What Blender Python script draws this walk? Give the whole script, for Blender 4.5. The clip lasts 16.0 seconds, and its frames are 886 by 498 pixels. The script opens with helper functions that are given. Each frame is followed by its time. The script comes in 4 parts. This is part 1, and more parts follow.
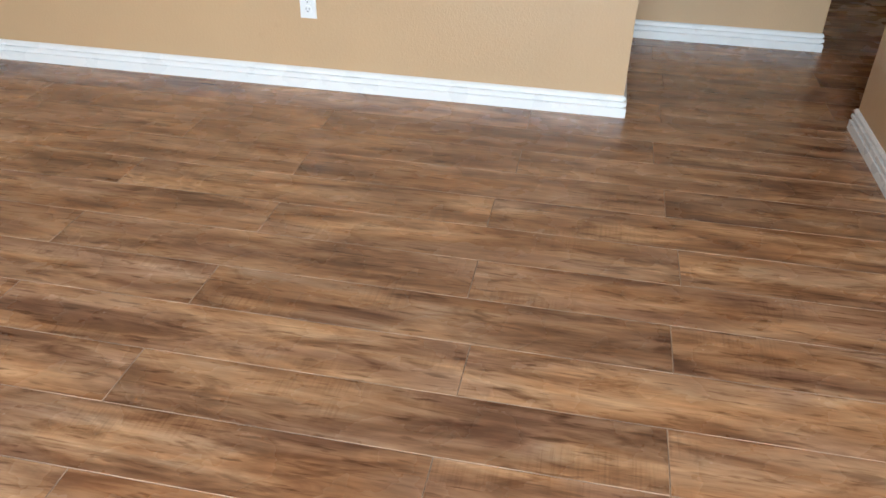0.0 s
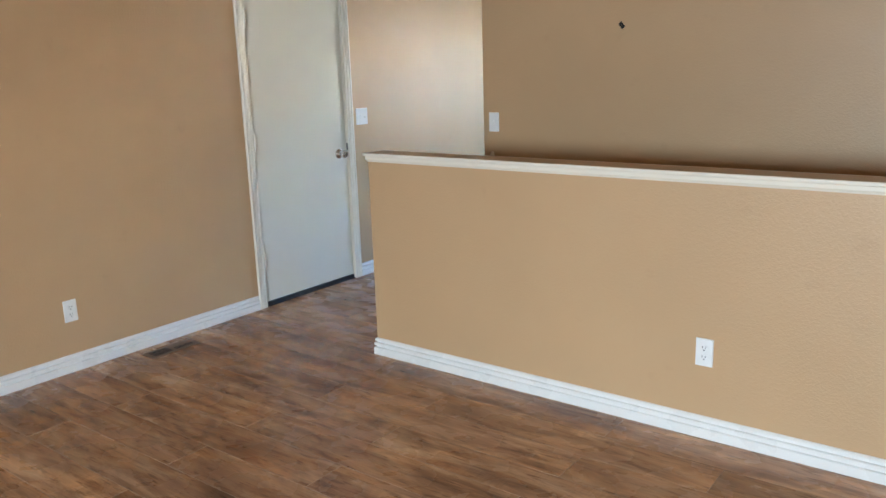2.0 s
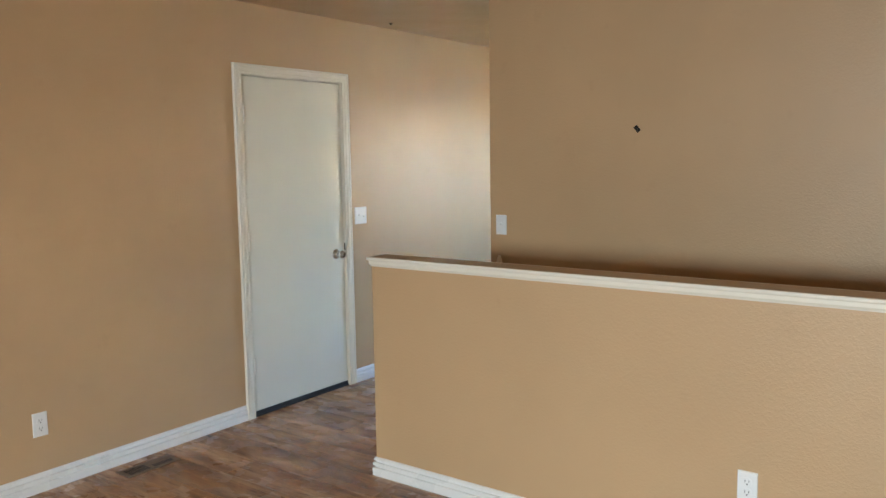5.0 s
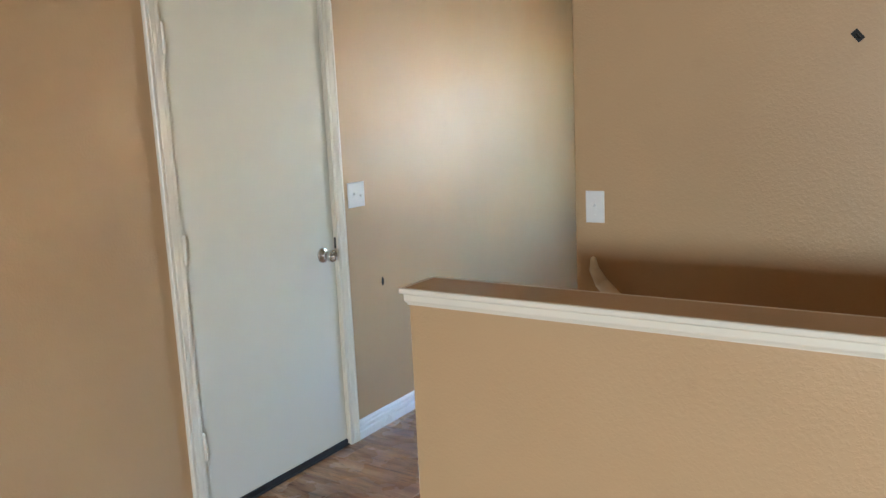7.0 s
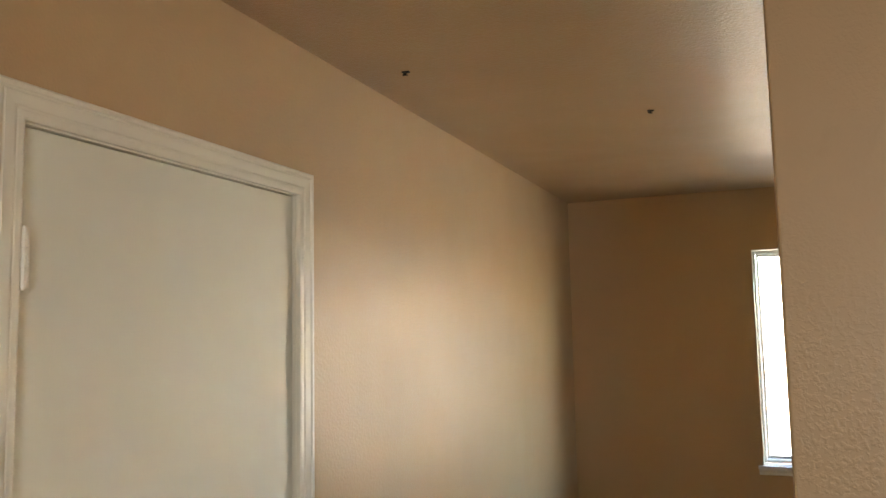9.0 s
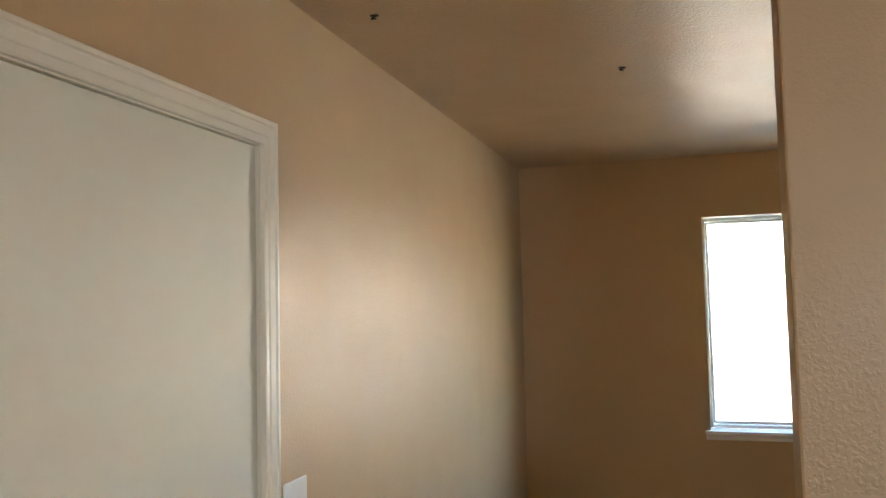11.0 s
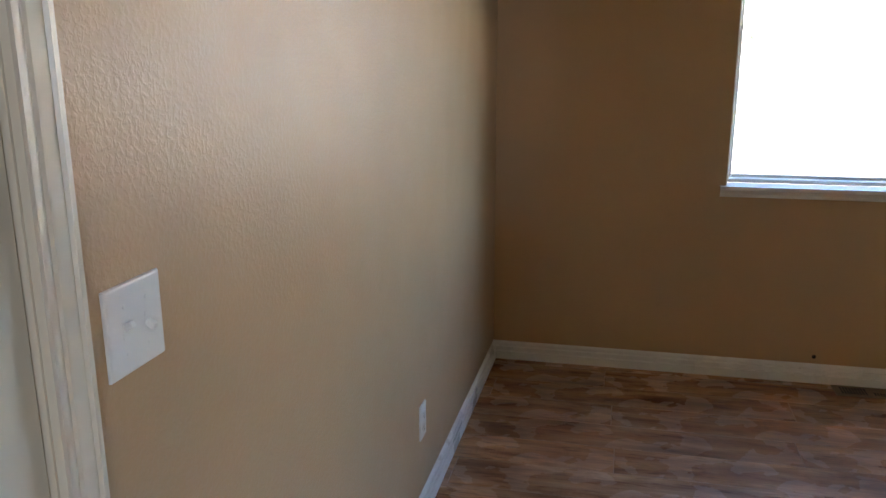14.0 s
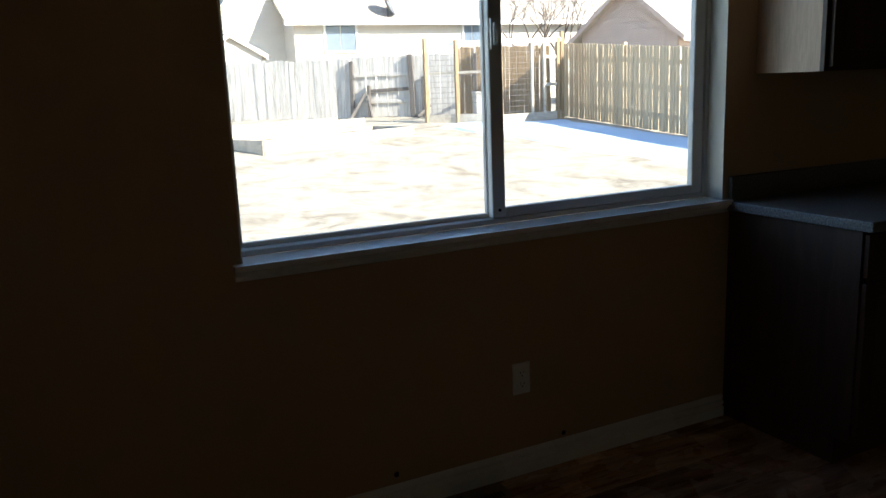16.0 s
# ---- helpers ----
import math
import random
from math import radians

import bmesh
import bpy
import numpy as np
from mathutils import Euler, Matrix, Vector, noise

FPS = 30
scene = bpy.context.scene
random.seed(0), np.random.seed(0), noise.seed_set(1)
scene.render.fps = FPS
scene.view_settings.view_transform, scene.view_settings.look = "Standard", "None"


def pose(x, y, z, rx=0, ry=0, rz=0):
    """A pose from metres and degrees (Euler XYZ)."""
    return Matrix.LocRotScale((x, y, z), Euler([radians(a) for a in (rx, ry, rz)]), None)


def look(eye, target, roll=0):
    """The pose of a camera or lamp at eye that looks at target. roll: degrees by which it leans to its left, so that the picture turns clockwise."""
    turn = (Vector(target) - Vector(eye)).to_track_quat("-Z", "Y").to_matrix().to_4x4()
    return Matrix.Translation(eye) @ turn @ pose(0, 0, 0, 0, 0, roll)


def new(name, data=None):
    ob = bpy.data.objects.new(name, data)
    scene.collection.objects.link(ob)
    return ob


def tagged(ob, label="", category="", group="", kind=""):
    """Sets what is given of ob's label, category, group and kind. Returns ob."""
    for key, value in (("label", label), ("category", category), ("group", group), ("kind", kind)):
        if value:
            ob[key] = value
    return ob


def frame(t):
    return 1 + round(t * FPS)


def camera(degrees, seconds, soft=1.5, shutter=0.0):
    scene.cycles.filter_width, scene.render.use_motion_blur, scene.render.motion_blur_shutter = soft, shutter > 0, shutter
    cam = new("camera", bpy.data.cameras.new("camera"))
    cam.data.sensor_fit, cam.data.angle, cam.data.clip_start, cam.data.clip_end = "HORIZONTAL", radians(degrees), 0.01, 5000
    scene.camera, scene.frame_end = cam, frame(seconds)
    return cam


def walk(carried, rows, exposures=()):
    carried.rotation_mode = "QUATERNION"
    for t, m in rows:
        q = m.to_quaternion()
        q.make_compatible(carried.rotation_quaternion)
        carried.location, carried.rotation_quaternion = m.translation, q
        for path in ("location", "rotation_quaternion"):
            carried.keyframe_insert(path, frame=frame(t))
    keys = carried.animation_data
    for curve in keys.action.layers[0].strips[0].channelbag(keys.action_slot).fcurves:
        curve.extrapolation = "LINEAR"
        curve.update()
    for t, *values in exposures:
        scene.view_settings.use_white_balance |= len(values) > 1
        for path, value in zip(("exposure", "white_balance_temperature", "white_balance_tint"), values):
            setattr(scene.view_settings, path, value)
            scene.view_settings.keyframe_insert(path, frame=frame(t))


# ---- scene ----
cam = camera(58.2, 16.0, soft=1.5, shutter=0.0)
PATH = [
    (0, (4.145, -3.41, 1.309), (3.833, -1.758, 0.226), 1.3),
    (0.5, (4.091, -3.275, 1.38), (3.658, -1.6, 0.377), 0.4),
    (1, (4.026, -3.253, 1.431), (3.264, -1.577, 0.65), -0.6),
    (1.5, (4.002, -3.211, 1.479), (3.026, -1.587, 0.838), -0.6),
    (2, (3.967, -3.24, 1.521), (2.776, -1.7, 1.063), -1.9),
    (2.5, (3.955, -3.268, 1.556), (2.653, -1.784, 1.236), -2.0),
    (3, (3.949, -3.297, 1.572), (2.63, -1.813, 1.329), -1.8),
    (3.5, (3.951, -3.286, 1.596), (2.629, -1.797, 1.408), -2.2),
    (4, (3.934, -3.254, 1.587), (2.652, -1.729, 1.416), -2.1),
    (4.5, (3.865, -3.206, 1.586), (2.645, -1.634, 1.391), -1.5),
    (4.7, (3.814, -3.173, 1.574), (2.612, -1.589, 1.363), -1.2),
    (6.8, (2.54, -1.985, 1.499), (1.448, -0.34, 1.181), -2.1),
    (7, (2.369, -1.84, 1.514), (1.27, -0.203, 1.176), -2.7),
    (7.5, (1.894, -1.534, 1.491), (0.825, 0.121, 1.149), -1.5),
    (8, (1.51, -1.241, 1.546), (0.495, 0.471, 1.351), -2.3),
    (8.2, (1.418, -1.129, 1.565), (0.441, 0.617, 1.552), -2.4),
    (8.5, (1.276, -1.027, 1.654), (0.383, 0.758, 1.783), -1.8),
    (8.7, (1.216, -0.988, 1.679), (0.384, 0.820, 1.881), -1.2),
    (10.8, (0.984, -0.856, 1.667), (0.388, 1.046, 1.843), -1.3),
    (11, (0.980, -0.852, 1.657), (0.387, 1.053, 1.789), -1.3),
    (11.5, (0.949, -0.82, 1.626), (0.366, 1.093, 1.631), -1.9),
    (12, (0.915, -0.794, 1.603), (0.349, 1.121, 1.492), -1.2),
    (12.5, (0.896, -0.77, 1.597), (0.339, 1.146, 1.452), -1.3),
    (13, (0.834, -0.686, 1.543), (0.314, 1.228, 1.281), -1.0),
    (13.5, (0.729, -0.302, 1.489), (0.253, 1.6, 1.094), -1.6),
    (14, (0.591, 0.149, 1.488), (0.16, 2.043, 1.01), -0.2),
    (14.5, (0.581, 0.544, 1.469), (0.307, 2.494, 1.118), -0.4),
    (15, (0.551, 1.083, 1.493), (0.524, 3.056, 1.164), -0.7),
    (15.3, (0.58, 1.279, 1.469), (0.71, 3.249, 1.149), -1.5),
    (15.6, (0.597, 1.413, 1.393), (1.027, 3.344, 1.101), -1.9),
    (16, (0.566, 1.605, 1.397), (1.438, 3.358, 0.989), -2.3),
]
walk(cam, [(t, look(eye, target, roll)) for t, eye, target, roll in PATH],
     exposures=[(0.0, 5.78, 6100, 10), (0.5, 6.1, 5700, 8), (1.0, 5.8, 5800, 8), (2.0, 5.5, 6050, 8), (3.0, 5.45, 6250, 6), (4.5, 5.35, 6500, 7), (7.0, 5.5, 6350, 8), (7.5, 5.4, 6250, 8), (8.0, 5.15, 6900, 9), (8.5, 5.15, 7800, 12),
                (11.0, 5.12, 7050, 12), (12.5, 4.78, 6600, 13), (14.0, 4.85, 6450, 15), (14.5, 4.85, 6700, 20), (15.0, 3.75, 6800, 21), (15.3, 3.05, 6600, 13), (15.6, 2.05, 6500, 11), (16.0, 1.65, 6450, 11)])

# ---------------------------------------------------------------- light
SUN = Vector((0.52, -0.76, 0.50)).normalized()
world = bpy.data.worlds.new("sky")
scene.world = world
world.use_nodes = True
wn = world.node_tree
sky = wn.nodes.new("ShaderNodeTexSky")
sky.sky_type, sky.sun_disc = "NISHITA", False
sky.sun_elevation = math.asin(SUN.z)
sky.sun_rotation = math.atan2(SUN.x, SUN.y)
sky.dust_density, sky.ozone_density = 0.3, 3.0
wn.links.new(sky.outputs[0], wn.nodes["Background"].inputs[0])
wn.nodes["Background"].inputs[1].default_value = 0.15

sun_data = bpy.data.lights.new("sun", "SUN")
sun_data.energy, sun_data.angle, sun_data.color = 5.0, radians(0.5), (1.0, 0.94, 0.85)
sun = new("sun", sun_data)
sun.matrix_world = look(SUN * 60, (0, 0, 0))
# sky light of the living-room window, falling inwards and down
lamp_data = bpy.data.lights.new("window_light", "AREA")
lamp_data.shape, lamp_data.size, lamp_data.size_y = "RECTANGLE", 1.75, 1.05
lamp_data.energy, lamp_data.color, lamp_data.spread = 7.0, (0.74, 0.89, 1.0), radians(135)
window_light = new("window_light", lamp_data)
window_light.matrix_world = look((3.9, -6.38, 1.40), (2.7, 0, -2.7))


# ---------------------------------------------------------------- materials
def material(name):
    m = bpy.data.materials.new(name)
    m.use_nodes = True
    nt = m.node_tree
    return m, nt, nt.nodes["Principled BSDF"]


def node(nt, kind, **values):
    n = nt.nodes.new(kind)
    for key, value in values.items():
        n.inputs[key].default_value = value
    return n


def ramp(nt, source, stops):
    r = nt.nodes.new("ShaderNodeValToRGB")
    els = r.color_ramp.elements
    els[1].position, els[1].color = stops[-1][0], (*stops[-1][1], 1)
    els[0].position, els[0].color = stops[0][0], (*stops[0][1], 1)
    for p, c in stops[1:-1]:
        els.new(p).color = (*c, 1)
    nt.links.new(source, r.inputs[0])
    return r


def coords(nt, scale=(1, 1, 1), by_object=False):
    """Object coordinates, scaled; shifted at random for each object if by_object."""
    tc = nt.nodes.new("ShaderNodeTexCoord")
    mp = nt.nodes.new("ShaderNodeMapping")
    mp.inputs["Scale"].default_value = scale
    nt.links.new(tc.outputs["Object"], mp.inputs[0])
    if by_object:
        oi = nt.nodes.new("ShaderNodeObjectInfo")
        mul = nt.nodes.new("ShaderNodeMath")
        mul.operation = "MULTIPLY"
        mul.inputs[1].default_value = 57.0
        nt.links.new(oi.outputs["Random"], mul.inputs[0])
        comb = nt.nodes.new("ShaderNodeCombineXYZ")
        for k in range(3):
            nt.links.new(mul.outputs[0], comb.inputs[k])
        nt.links.new(comb.outputs[0], mp.inputs["Location"])
    return mp.outputs[0]


def bump(nt, bsdf, height, strength, distance):
    b = nt.nodes.new("ShaderNodeBump")
    b.inputs["Strength"].default_value, b.inputs["Distance"].default_value = strength, distance
    nt.links.new(height, b.inputs["Height"])
    nt.links.new(b.outputs[0], bsdf.inputs["Normal"])


def noise_tex(nt, vec, scale, detail=3.0, rough=0.5, distort=0.0):
    n = nt.nodes.new("ShaderNodeTexNoise")
    n.inputs["Scale"].default_value, n.inputs["Detail"].default_value = scale, detail
    n.inputs["Roughness"].default_value, n.inputs["Distortion"].default_value = rough, distort
    nt.links.new(vec, n.inputs["Vector"])
    return n.outputs[0]


def mixed(nt, fac, a, b, mode="MIX"):
    m = nt.nodes.new("ShaderNodeMix")
    m.data_type, m.blend_type = "RGBA", mode
    for socket, v in ((m.inputs[0], fac), (m.inputs[6], a), (m.inputs[7], b)):
        if isinstance(v, (int, float)):
            socket.default_value = v
        elif isinstance(v, tuple):
            socket.default_value = (*v, 1)
        else:
            nt.links.new(v, socket)
    return m.outputs[2]


def paint(name, colour, rough, peel=0.0, spread=0.05, peel_scale=75.0, fine=0.02):
    """Rolled wall or trim paint: slight mottling, scuffed gloss and orange-peel relief."""
    m, nt, b = material(name)
    v = coords(nt)
    n = noise_tex(nt, v, 1.3, 4)
    dark = tuple(c * (1 - spread) for c in colour)
    light = tuple(min(1, c * (1 + spread)) for c in colour)
    c = ramp(nt, n, [(0.3, dark), (0.7, light)])
    if peel:
        scuff = ramp(nt, noise_tex(nt, v, 7.0, 3, 0.6), [(0.66, (1, 1, 1)), (0.74, (0.965, 0.96, 0.955))])
        nt.links.new(mixed(nt, 1.0, c.outputs[0], scuff.outputs[0], "MULTIPLY"), b.inputs["Base Color"])
    else:
        nt.links.new(c.outputs[0], b.inputs["Base Color"])
    r = ramp(nt, noise_tex(nt, v, 5.0, 5), [(0.3, (rough - 0.04,) * 3), (0.7, (rough + 0.06,) * 3)])
    nt.links.new(r.outputs[0], b.inputs["Roughness"])
    b.inputs["Specular IOR Level"].default_value = 0.5
    if peel:
        splat = ramp(nt, noise_tex(nt, v, peel_scale, 2.0, 0.5, 0.4), [(0.44, (0, 0, 0)), (0.62, (1, 1, 1))])
        bump(nt, b, splat.outputs[0], peel, 0.004)
    else:
        bump(nt, b, noise_tex(nt, v, 40, 2), fine, 0.0006)
    return m


def wood(name, stops, grain=(1.4, 16.0, 16.0), rough=0.35, by_object=True, relief=0.08, blotch=0.35):
    """Boards with long grain along their own x axis."""
    m, nt, b = material(name)
    v = coords(nt, grain, by_object)
    n1 = noise_tex(nt, v, 1.6, 6, 0.62, 0.8)
    col = ramp(nt, n1, stops)
    v2 = coords(nt, (grain[0] * 0.9, grain[1] * 0.28, grain[2] * 0.28), by_object)
    n2 = ramp(nt, noise_tex(nt, v2, 1.9, 4, 0.6, 1.2), [(0.35, (0.45, 0.42, 0.4)), (0.55, (1, 1, 1))])
    v3 = coords(nt, (grain[0] * 3, grain[1] * 6, grain[2] * 6), by_object)
    n3 = ramp(nt, noise_tex(nt, v3, 2.0, 3), [(0.3, (0.8, 0.8, 0.8)), (0.65, (1.05, 1.05, 1.05))])
    c = mixed(nt, blotch, col.outputs[0], n2.outputs[0], "MULTIPLY")
    c = mixed(nt, 0.6, c, n3.outputs[0], "MULTIPLY")
    nt.links.new(c, b.inputs["Base Color"])
    b.inputs["Roughness"].default_value = rough
    bump(nt, b, n1, relief, 0.002)
    return m


def maths(nt, op, a, b=None):
    n = nt.nodes.new("ShaderNodeMath")
    n.operation = op
    for socket, v in zip(n.inputs, (a, b)):
        if isinstance(v, (int, float)):
            socket.default_value = v
        elif v is not None:
            nt.links.new(v, socket)
    return n.outputs[0]


def laminate(name):
    """Printed laminate boards: tan and red-brown bands, cathedral figure, dark ticks and knots, satin lacquer."""
    m, nt, b = material(name)
    # broad tone patches along the board
    band = ramp(nt, noise_tex(nt, coords(nt, (1.5, 9, 1), True), 1.5, 5, 0.58, 0.5),
                [(0.26, (0.145, 0.071, 0.038)), (0.38, (0.250, 0.133, 0.071)), (0.48, (0.378, 0.218, 0.119)), (0.58, (0.490, 0.308, 0.176)), (0.72, (0.630, 0.445, 0.280))])
    # cathedral figure: contour lines of a slow, stretched field
    field = noise_tex(nt, coords(nt, (2.0, 6.5, 1), True), 1.0, 2, 0.45, 0.7)
    rings = ramp(nt, maths(nt, "SINE", maths(nt, "MULTIPLY", field, 70.0)), [(0.0, (0.84, 0.81, 0.78)), (1.0, (1.1, 1.08, 1.06))])
    # long fine fibres
    fibre = ramp(nt, noise_tex(nt, coords(nt, (3.4, 75, 1), True), 1.6, 5, 0.68, 0.15), [(0.30, (0.52, 0.45, 0.41)), (0.44, (0.92, 0.90, 0.89)), (0.55, (1, 1, 1)), (0.75, (1.24, 1.22, 1.18))])
    # short dark ticks
    ticks = ramp(nt, noise_tex(nt, coords(nt, (6.5, 46, 1), True), 1.5, 2, 0.5, 0.25), [(0.27, (0.20, 0.13, 0.10)), (0.34, (0.55, 0.47, 0.42)), (0.395, (1, 1, 1)), (1.0, (1, 1, 1))])
    # knots and smoky patches
    knots = ramp(nt, noise_tex(nt, coords(nt, (2.6, 11, 1), True), 1.4, 4, 0.6, 1.4), [(0.27, (0.33, 0.25, 0.22)), (0.37, (0.70, 0.64, 0.61)), (0.45, (1, 1, 1)), (0.8, (1.08, 1.06, 1.04))])
    # saw marks across the grain, in places
    saw = ramp(nt, noise_tex(nt, coords(nt, (170, 7, 1), True), 1.0, 2, 0.5), [(0.36, (0.80, 0.77, 0.75)), (0.5, (1, 1, 1)), (0.7, (1.10, 1.10, 1.08))])
    where = ramp(nt, noise_tex(nt, coords(nt, (2.2, 5, 1), True), 1.3, 2), [(0.55, (0, 0, 0)), (0.68, (0.7, 0.7, 0.7))])
    oi = nt.nodes.new("ShaderNodeObjectInfo")
    tone = ramp(nt, oi.outputs["Random"], [(0.0, (0.80, 0.76, 0.74)), (0.35, (0.98, 0.92, 0.88)), (0.7, (1.02, 1.0, 0.98)), (1.0, (1.16, 1.12, 1.06))])
    c = mixed(nt, 0.4, band.outputs[0], rings.outputs[0], "MULTIPLY")
    c = mixed(nt, 0.6, c, fibre.outputs[0], "MULTIPLY")
    c = mixed(nt, 0.62, c, ticks.outputs[0], "MULTIPLY")
    c = mixed(nt, 0.75, c, knots.outputs[0], "MULTIPLY")
    c = mixed(nt, where.outputs[0], c, mixed(nt, 1.0, c, saw.outputs[0], "MULTIPLY"))
    c = mixed(nt, 1.0, c, tone.outputs[0], "MULTIPLY")
    tint = ramp(nt, noise_tex(nt, coords(nt, (1.1, 5.5, 1), True), 1.6, 3, 0.5, 0.8), [(0.36, (0.92, 0.90, 0.97)), (0.5, (1.0, 0.98, 0.97)), (0.64, (1.10, 1.0, 0.88))])
    c = mixed(nt, 1.0, c, tint.outputs[0], "MULTIPLY")
    nt.links.new(c, b.inputs["Base Color"])
    r = ramp(nt, noise_tex(nt, coords(nt, (1, 1, 1)), 6.0, 4), [(0.3, (0.21,) * 3), (0.7, (0.32,) * 3)])
    nt.links.new(r.outputs[0], b.inputs["Roughness"])
    bump(nt, b, fibre.outputs[0], 0.06, 0.001)
    return m


def plain(name, colour, rough=0.5, metal=0.0, spread=0.08, scale=20.0, relief=0.05):
    m, nt, b = material(name)
    v = coords(nt)
    c = ramp(nt, noise_tex(nt, v, scale, 4), [(0.3, tuple(x * (1 - spread) for x in colour)), (0.7, tuple(min(1, x * (1 + spread)) for x in colour))])
    nt.links.new(c.outputs[0], b.inputs["Base Color"])
    b.inputs["Roughness"].default_value, b.inputs["Metallic"].default_value = rough, metal
    bump(nt, b, noise_tex(nt, v, scale * 6, 3), relief, 0.002)
    return m


def pane_material():
    m, nt, b = material("window_glass")
    out = nt.nodes["Material Output"]
    nt.nodes.remove(b)
    clear = nt.nodes.new("ShaderNodeBsdfTransparent")
    clear.inputs[0].default_value = (0.95, 0.97, 0.96, 1)
    gloss = nt.nodes.new("ShaderNodeBsdfGlossy")
    gloss.inputs["Roughness"].default_value = 0.02
    lw = nt.nodes.new("ShaderNodeLayerWeight")
    steep = nt.nodes.new("ShaderNodeMath")
    steep.operation = "POWER"
    steep.inputs[1].default_value = 5.0
    nt.links.new(lw.outputs["Facing"], steep.inputs[0])
    fr = nt.nodes.new("ShaderNodeMath")
    fr.operation = "MULTIPLY_ADD"
    fr.inputs[1].default_value, fr.inputs[2].default_value = 0.9, 0.04
    nt.links.new(steep.outputs[0], fr.inputs[0])
    mx = nt.nodes.new("ShaderNodeMixShader")
    nt.links.new(fr.outputs[0], mx.inputs[0])
    nt.links.new(clear.outputs[0], mx.inputs[1])
    nt.links.new(gloss.outputs[0], mx.inputs[2])
    nt.links.new(mx.outputs[0], out.inputs[0])
    return m


WALL = paint("tan_wall_paint", (0.524, 0.348, 0.189), 0.41, peel=0.145, peel_scale=100)
CEIL = paint("tan_ceiling_paint", (0.510, 0.338, 0.182), 0.40, peel=0.28, peel_scale=100)
TRIM = paint("white_trim_paint", (0.80, 0.79, 0.76), 0.28, spread=0.03)
CREAM = paint("cream_trim_paint", (0.78, 0.72, 0.60), 0.35, spread=0.04)
SILLP = paint("glossy_sill_paint", (0.82, 0.82, 0.80), 0.11, spread=0.02)
SILLP.node_tree.nodes["Principled BSDF"].inputs["Coat Weight"].default_value = 0.8
SILLP.node_tree.nodes["Principled BSDF"].inputs["Coat Roughness"].default_value = 0.08
DOORP = paint("pale_door_paint", (0.72, 0.69, 0.58), 0.5, spread=0.02)
FLOOR = laminate("laminate_boards")
BOARDEDGE = plain("worn_board_edge", (0.36, 0.235, 0.155), 0.4, 0, 0.6, 5)
SUBFLOOR = plain("joint_filler", (0.16, 0.10, 0.06), 0.8)
PLASTIC = plain("white_plastic", (0.80, 0.80, 0.78), 0.3, spread=0.02, relief=0.01)
# near-black colour stands for the shade inside slots and holes
SLOT = plain("opening_dark", (0.005, 0.0045, 0.004), 0.7)
NICKEL = plain("satin_nickel", (0.62, 0.60, 0.57), 0.22, 1.0, 0.04, 60, 0.02)
IRON = plain("dark_iron", (0.02, 0.019, 0.018), 0.45, 0.6)
RUBBER = plain("black_rubber", (0.012, 0.012, 0.014), 0.6)
VINYL = plain("white_vinyl", (0.74, 0.71, 0.66), 0.35, spread=0.03, scale=8, relief=0.01)
GLASS = pane_material()
RAILWOOD = paint("cream_rail_paint", (0.74, 0.66, 0.52), 0.4, spread=0.05)
CARD = plain("tan_cardboard", (0.42, 0.31, 0.20), 0.85, spread=0.06)
REGISTER = plain("brown_register", (0.19, 0.125, 0.08), 0.5, 0.2)
CABINET = wood("cabinet_wood", [(0.3, (0.05, 0.024, 0.013)), (0.55, (0.08, 0.040, 0.022)), (0.75, (0.11, 0.058, 0.033))], (12, 12, 1.4), 0.45, False, 0.03)
CABSIDE = wood("cabinet_side_veneer", [(0.3, (0.66, 0.43, 0.28)), (0.6, (0.76, 0.53, 0.36)), (0.8, (0.80, 0.58, 0.41))], (10, 10, 1.2), 0.4, False, 0.02, 0.15)
COUNTER = plain("speckled_laminate", (0.16, 0.15, 0.14), 0.4, 0, 0.6, 140, 0.01)
OLDWOOD = wood("weathered_boards", [(0.3, (0.36, 0.33, 0.29)), (0.5, (0.58, 0.54, 0.49)), (0.75, (0.70, 0.66, 0.60))], (14, 14, 1.2), 0.8)
NEWWOOD = wood("cedar_boards", [(0.3, (0.44, 0.31, 0.18)), (0.55, (0.58, 0.44, 0.275)), (0.75, (0.68, 0.54, 0.36))], (14, 14, 1.2), 0.7)
# cedar copy darkened to put shadow on the back run; run posts share it
DARKCEDAR = wood("darkened_cedar", [(0.3, (0.26, 0.165, 0.085)), (0.55, (0.38, 0.26, 0.145)), (0.75, (0.47, 0.34, 0.20))], (14, 14, 1.2), 0.75)
BEDWOOD = wood("bleached_boards", [(0.3, (0.42, 0.36, 0.28)), (0.6, (0.58, 0.51, 0.42)), (0.8, (0.66, 0.60, 0.50))], (1.2, 14, 14), 0.8, False)
POSTDARK = wood("dark_posts", [(0.3, (0.10, 0.085, 0.075)), (0.6, (0.17, 0.15, 0.135)), (0.8, (0.24, 0.21, 0.19))], (14, 14, 1.2), 0.8, False)
SIDING = plain("pale_siding", (0.62, 0.57, 0.50), 0.7, 0, 0.05, 3)
SIDING2 = plain("pinkish_siding", (0.50, 0.40, 0.35), 0.7, 0, 0.06, 3)
SHINGLE = plain("weathered_shingles", (0.42, 0.37, 0.31), 0.9, 0, 0.2, 6, 0.3)
PANEDARK = plain("far_window_pane", (0.16, 0.20, 0.25), 0.1)
GALV = plain("grey_dish_metal", (0.17, 0.17, 0.18), 0.5, 0.3)
